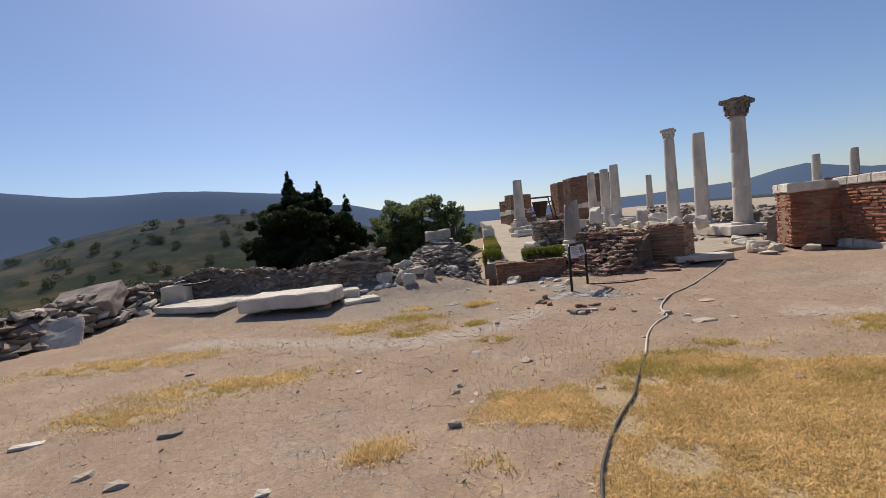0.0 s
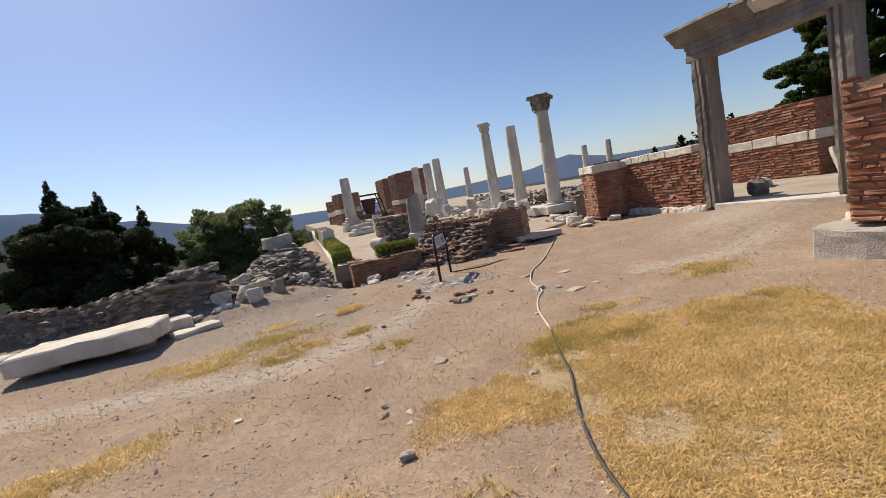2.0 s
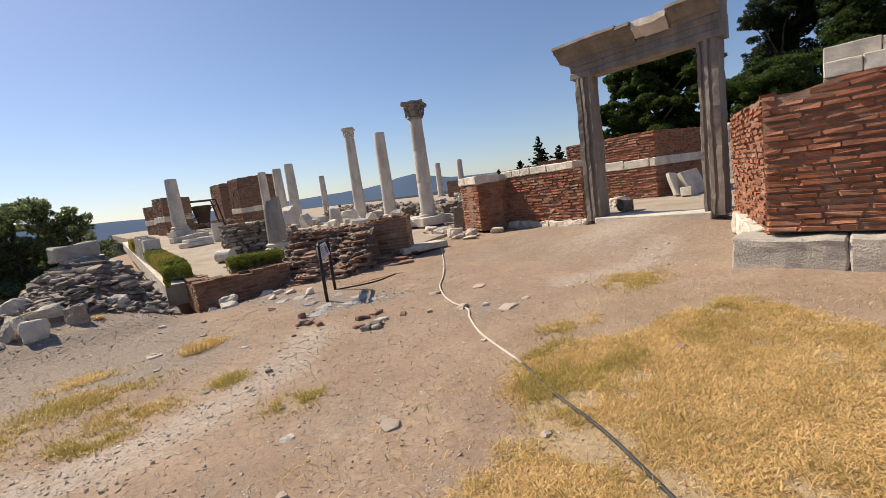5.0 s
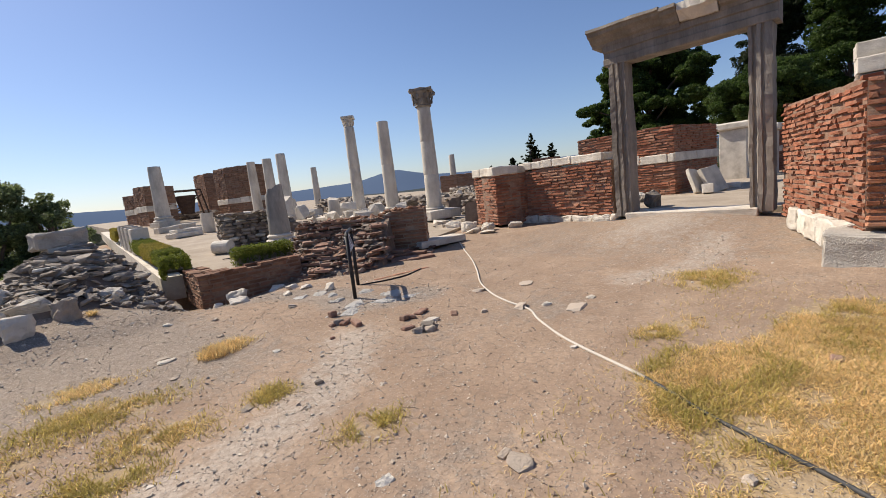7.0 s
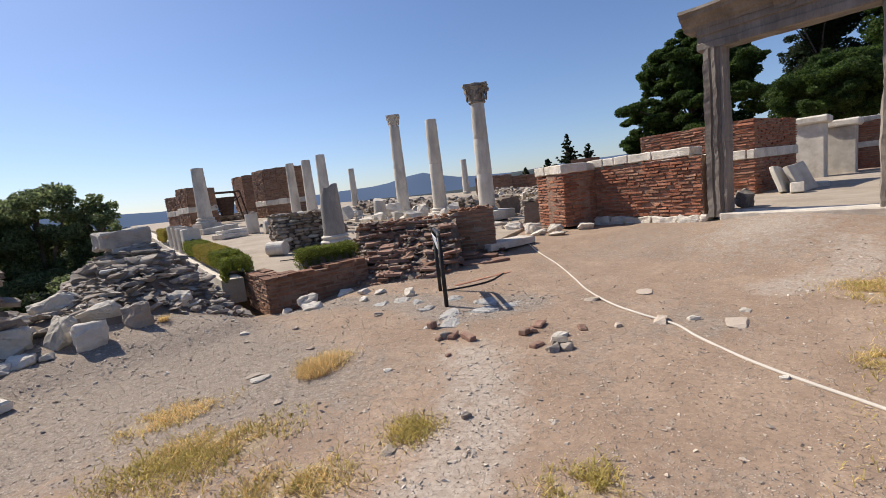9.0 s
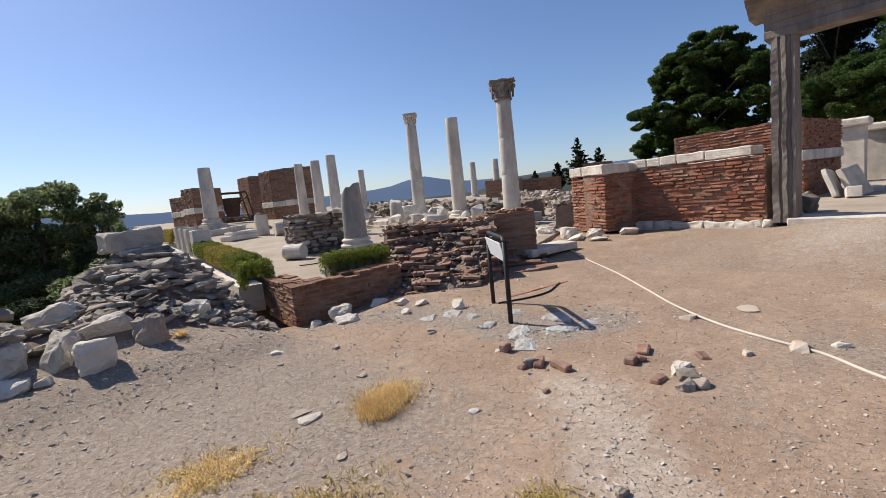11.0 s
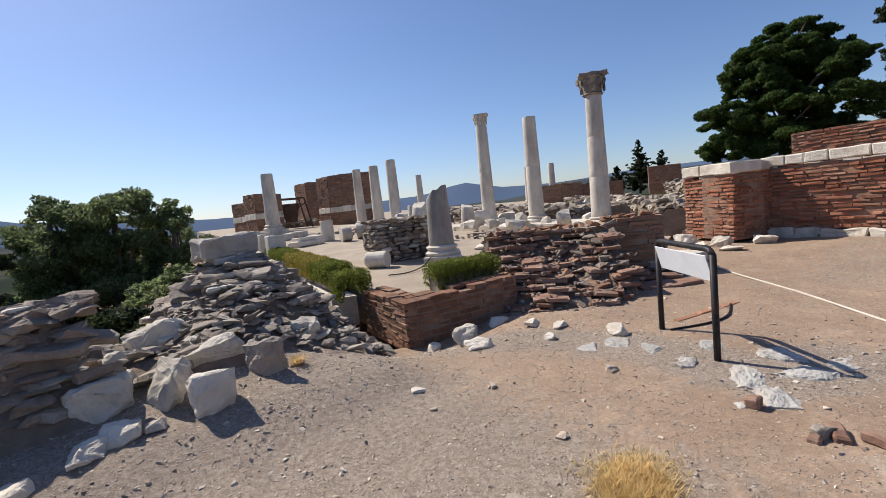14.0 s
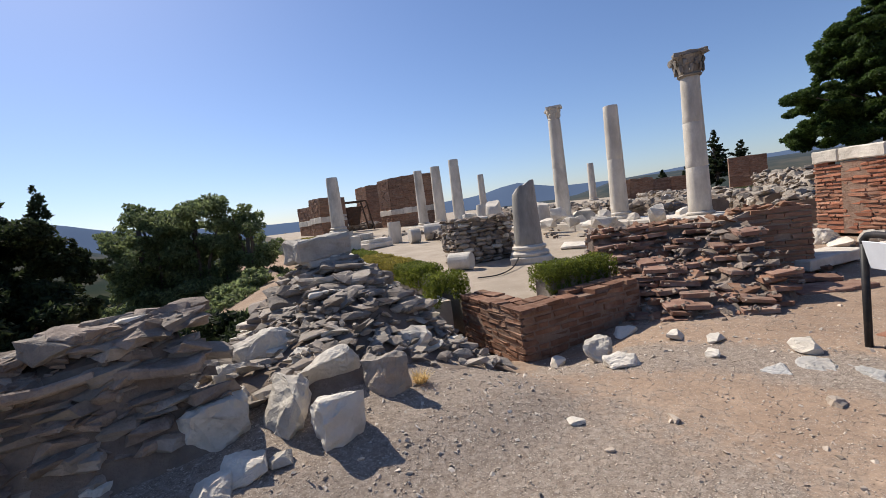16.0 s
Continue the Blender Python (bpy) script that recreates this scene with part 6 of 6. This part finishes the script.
tree("eucalyptus", "grey-green eucalyptus tree on the slope", -3.6, 34.5, -9.4, 12, 0.3, round_clumps(0, 10.6, 1.9, 2.4, 40, 0.62, 2) + round_clumps(0.2, 7, 2.4, 3.4, 40, 0.8, 12), 48000, 0.09, 22, M_EUC)
tree("eucalyptus", "grey-green eucalyptus tree on the slope", -1.2, 34.0, -9.4, 12.2, 0.3, round_clumps(0, 11.0, 2.0, 2.5, 44, 0.62, 3) + round_clumps(0, 7, 2.4, 3.6, 40, 0.8, 13), 50000, 0.09, 23, M_EUC)
tree("eucalyptus", "grey-green eucalyptus tree with a thin top", 1.1, 33.0, -9.4, 11.5, 0.25, round_clumps(0, 9.6, 1.5, 2.6, 34, 0.55, 4) + round_clumps(0.1, 12.0, 0.4, 0.8, 5, 0.35, 14) + round_clumps(0, 6.5, 1.8, 3, 26, 0.7, 15), 34000, 0.09, 24, M_EUC)
for k, (x, y, top) in enumerate(((-6.2, 24.0, 1.4), (-3.6, 22.5, -1.2), (-1.0, 24.0, -1.0), (-11.5, 24, 0.2), (0.6, 26, 0.4), (-14.5, 30, -0.5), (-5.0, 20, -2.6))):
    tree("shrub_tree", "dense green tree lower on the slope", x, y, -8.5, top + 7, 0.2, round_clumps(0, top + 6.0, 1.9, 2.4, 40, 0.7, 40 + k), 30000, 0.11, 30 + k, M_CYPRESS if k in (0, 3, 5) else M_EUC)
for k, (x, y, z, top) in enumerate(((-2.3, 17.6, -5.0, -0.15), (-0.6, 18.6, -5.0, 0.1), (-4.4, 17.0, -5.0, -0.7), (0.7, 20.5, -5.5, 0.25), (-6.8, 18.0, -6.0, -0.9), (-3.4, 19.5, -6.0, -0.3), (-2.1, 15.4, -2.6, 0.05), (-3.3, 15.0, -2.8, -0.15), (-1.5, 16.6, -3.0, 0.3))):
    tree("bush", "dense grey-green bush on the slope below the rubble", x, y, z, (top - z) * 0.7, 0.1, round_clumps(0, (top - z) * 0.62, 1.25, (top - z) * 0.33, 40, 0.38, 80 + k), 22000, 0.065, 80 + k, M_EUC if k % 2 else M_CYPRESS, category="bush")
# pines and taller trees beyond the doorway
pine = round_clumps(0.2, 5.7, 2.6, 1.9, 95, 0.52, 5) + round_clumps(-0.5, 3.7, 3.4, 1.2, 70, 0.46, 6) + round_clumps(0.5, 7.5, 1.4, 0.8, 24, 0.45, 7) + round_clumps(0.3, 2.3, 2.9, 0.9, 60, 0.5, 17)
pine = [((2.3 * c[0], 2.3 * c[1], 1.9 * c[2]), (2.1 * r[0], 2.1 * r[1], 1.8 * r[2])) for c, r in pine]
tree("pine", "large dark green spreading pine beyond the doorway", 54.5, 22.6, 0.1, 13.0, 0.5, pine, 250000, 0.15, 41, M_PINE)
tree("pine", "dark green spreading pine beyond the doorway", 33.0, 8.5, 0.1, 6.0, 0.28, round_clumps(0, 4.6, 2.6, 1.9, 60, 0.7, 9), 60000, 0.085, 42, M_PINE)
for k, (x, y, h) in enumerate(((78.0, 14.3, 27.0), (76.0, 6.0, 27.0), (70.0, -5.0, 25.0), (66.0, -16.0, 24.0))):
    tree("tall_eucalyptus", "tall dark eucalyptus with hanging foliage behind the walls", x, y, 0.1, h, 0.3,
         round_clumps(0, h * 0.70, 3.6 + 0.8 * k, h * 0.30, 80, 1.3, 50 + k) + round_clumps(0, h * 0.33, 4.6 + 0.6 * k, h * 0.25, 60, 1.5, 60 + k), 80000, 0.2, 50 + k, M_PINE if k == 1 else M_CYPRESS)
for k, (x, y, h) in enumerate(((45.5, 33.0, 5.6), (47.5, 31.5, 4.4), (43.5, 34.6, 3.2), (50, 33, 3.6), (41, 36, 2.4))):
    tree("cypress", "dark ragged cypress in the far field", x, y, 0.6, h * 0.8, 0.15, conifer_clumps(h, h * 0.26, 17, 70 + k), 9000, 0.12, 70 + k, M_CYPRESS, category="cypress")
# woods on the slope and in the plain
wood = []
wr = random.Random(4)
for k in range(900):
    a, r = radians(wr.uniform(-60, 12)), wr.uniform(48, 300) if k < 650 else wr.uniform(300, 1100)
    x, y = r * math.sin(a), r * math.cos(a)
    if outside(x, y) < 14:
        continue
    s = wr.uniform(1.6, 3.2) * (1 if r < 400 else 2.2)
    for q in range(3):
        wood.append(((x + wr.uniform(-s, s), y + wr.uniform(-s, s), ground_z(x, y) + s * wr.uniform(0.5, 1.5)), (s, s, s * wr.uniform(0.8, 1.3))))
vs, fs = leaf_cards(wood, 170000, 0.75, 9)
thing("distant_woods", "dark green woods and orchards in the valley", "woods", kind="stuff", data=mesh_from("distant_woods", vs, fs, M_CYPRESS))


# ---- dry grass ----
def blades(points, seed, height, width=0.006, lie=0.75):
    rng = np.random.default_rng(seed)
    p = np.array(points)
    n = len(p)
    a = rng.random(n) * 6.28
    h = height * (0.4 + rng.random(n))
    tilt = lie + 0.5 * rng.random(n)
    d = np.stack([np.cos(a) * np.sin(tilt), np.sin(a) * np.sin(tilt), np.cos(tilt)], 1) * h[:, None]
    s = np.stack([-np.sin(a), np.cos(a), 0 * a], 1) * width * (0.7 + 0.6 * rng.random(n))[:, None]
    mid = p + d * 0.55 + np.array([0, 0, 0.012])
    vs = np.stack([p - s, p + s, mid + s * 0.7, mid - s * 0.7, p + d], 1).reshape(-1, 3)
    k = np.arange(n) * 5
    fs = np.stack([k, k + 1, k + 2, k + 3], 1).tolist() + np.stack([k + 3, k + 2, k + 4], 1).tolist()
    return vs.tolist(), fs


def build_grass():
    rng = random.Random(31)
    straw, green = [], []
    while len(straw) + len(green) < 170000:
        x, y = rng.uniform(-0.1, 5.2), rng.uniform(-1.5, 5.1)
        if y < 1 and rng.random() < 0.6:
            continue
        n = fbm(x * 1.1, y * 1.1, 5.0) + 0.7 * fbm(x * 3.5, y * 3.5, 2.0)
        wx, wy = 0.25 * fbm(x * 1.6, y * 1.6, 11.0) + rng.gauss(0, 0.06), 0.25 * fbm(x * 1.6, y * 1.6, 17.0) + rng.gauss(0, 0.06)
        if not in_poly(x + wx, y + wy, FIELD) and rng.random() > 0.02:
            continue
        if math.hypot(x - 1.42, y - 3.66) < 0.17 + 0.1 * rng.random() and rng.random() < 0.9:
            continue
        if n > -0.72 + 0.5 * rng.random() or rng.random() < 0.08:
            # greener along the field's upper edge
            g = 0.7 * smoothstep(3.6, 4.7, y + 0.12 * x) * smoothstep(0.0, 0.4, fbm(x * 1.8, y * 1.8, 9.0) + 0.05) + 0.05
            (green if rng.random() < g else straw).append((x, y, near_ground(x, y) - 0.004))
    vs, fs = blades(straw, 1, 0.06, 0.0028, 1.05)
    thing("dry_grass", "matted straw-yellow dry grass on the earth", "grass", kind="stuff", data=mesh_from("dry_grass", vs, fs, M_STRAW))
    tufts = []
    for cx, cy, rx, ry, rz, lush in PATCHES:
        c, s = math.cos(radians(rz)), math.sin(radians(rz))
        for _ in range(int(15000 * rx * ry * (0.65 + 0.6 * lush)) + 300):
            u, v = rng.gauss(0, 0.45), rng.gauss(0, 0.45)
            x, y = cx + c * u * rx - s * v * ry, cy + s * u * rx + c * v * ry
            if fbm(x * 2.2, y * 2.2, 8) + 0.5 * fbm(x * 6, y * 6, 3) > -0.3 + 0.2 * rng.random():
                (green if rng.random() < lush + 0.5 * fbm(x * 1.5, y * 1.5, 4) else tufts).append((x, y, near_ground(x, y) - 0.004))
    vs, fs = blades(green, 2, 0.065, 0.003, 0.75)
    thing("green_grass", "olive-green low grass growing through the straw", "grass", kind="stuff", data=mesh_from("green_grass", vs, fs, M_GREENGRASS))
    vs, fs = blades(tufts, 4, 0.065, 0.003, 0.8)
    thing("grass_tufts", "tufts of straw-yellow dry grass on the earth", "grass", kind="stuff", data=mesh_from("grass_tufts", vs, fs, M_STRAW))
    pts = []
    for cx, cy, r, n in ((0.60, 8.62, 0.22, 900), (0.72, 8.70, 0.16, 500), (0.48, 8.55, 0.14, 400), (-0.12, 11.62, 0.05, 300), (-0.62, 3.22, 0.2, 300)):
        for _ in range(n):
            a, q = rng.uniform(0, 6.28), r * rng.random() ** 0.6
            pts.append((cx + q * math.cos(a), cy + q * math.sin(a), near_ground(cx, cy)))
    vs, fs = blades(pts, 3, 0.105, 0.0022, 0.6)
    thing("straw_tuft", "bushy straw-coloured dry tufts", "grass", kind="stuff", data=mesh_from("straw_tuft", vs, fs, M_STRAW))


build_grass()


# ---- gravel ----
def build_gravel():
    rng = random.Random(41)
    heap = Heap()
    while len(heap.v) < 300000:
        x, y = rng.uniform(-6.5, 9), rng.uniform(1.0, 12.0)
        d = min(math.hypot(x - 0.2, y - 7.2), math.hypot(x - 0.4, y - 10.0) * 1.15)
        if rng.random() > 1.0 / (1 + (d / 4.2) ** 3):
            continue
        s = 0.006 + 0.020 * rng.random() ** 4 + (rng.uniform(0.01, 0.035) if rng.random() < 0.012 else 0)
        if in_poly(x, y, FIELD) and rng.random() < 0.8:
            continue
        heap.add((x, y, near_ground(x, y) + s * 0.09), (s * rng.uniform(0.8, 1.7), s * rng.uniform(0.8, 1.3), s * rng.uniform(0.4, 0.7)), rng, 7)
    thing("gravel", "small pale and grey stones strewn over the earth", "gravel", kind="stuff", data=heap.mesh("gravel", M_GRAVEL))
    heap = Heap()
    line = TRACK
    bands = [(line, 0.24, 2200), ([(1.2, 11.75), (2.0, 11.35), (3.0, 10.5), (3.9, 9.2)], 0.35, 900), ([(4.7, 5.4), (6.2, 5.2), (7.6, 5.6)], 0.35, 900), ([(2.2, 8.7), (2.8, 8.5), (3.6, 8.2)], 0.22, 500), ([(-1.9, 10.3), (-0.6, 10.6), (0.8, 11.6)], 0.4, 1200)]
    for pts, w, n in bands:
        for _ in range(n):
            k = rng.randrange(len(pts) - 1)
            t = rng.random()
            x, y = pts[k][0] + (pts[k + 1][0] - pts[k][0]) * t + rng.gauss(0, w), pts[k][1] + (pts[k + 1][1] - pts[k][1]) * t + rng.gauss(0, w)
            s = 0.006 + 0.03 * rng.random() ** 6
            if pts is not line:
                s *= 1.25
            heap.add((x, y, near_ground(x, y) + s * 0.1), (s * 1.4, s, s * 0.6), rng, 7)
    thing("pale_grit", "pale crushed stone along a worn track", "gravel", kind="stuff", data=heap.mesh("pale_grit", M_GRIT))


M_GRAVEL = material("gravel_stone", (0.36, 0.285, 0.22), (0.62, 0.53, 0.435), 20, 0.9, 0.2, 60, island=0.32)
M_GRIT = material("pale_grit_stone", (0.42, 0.36, 0.30), (0.66, 0.59, 0.505), 20, 0.9, 0.2, 60, island=0.3)
build_gravel()
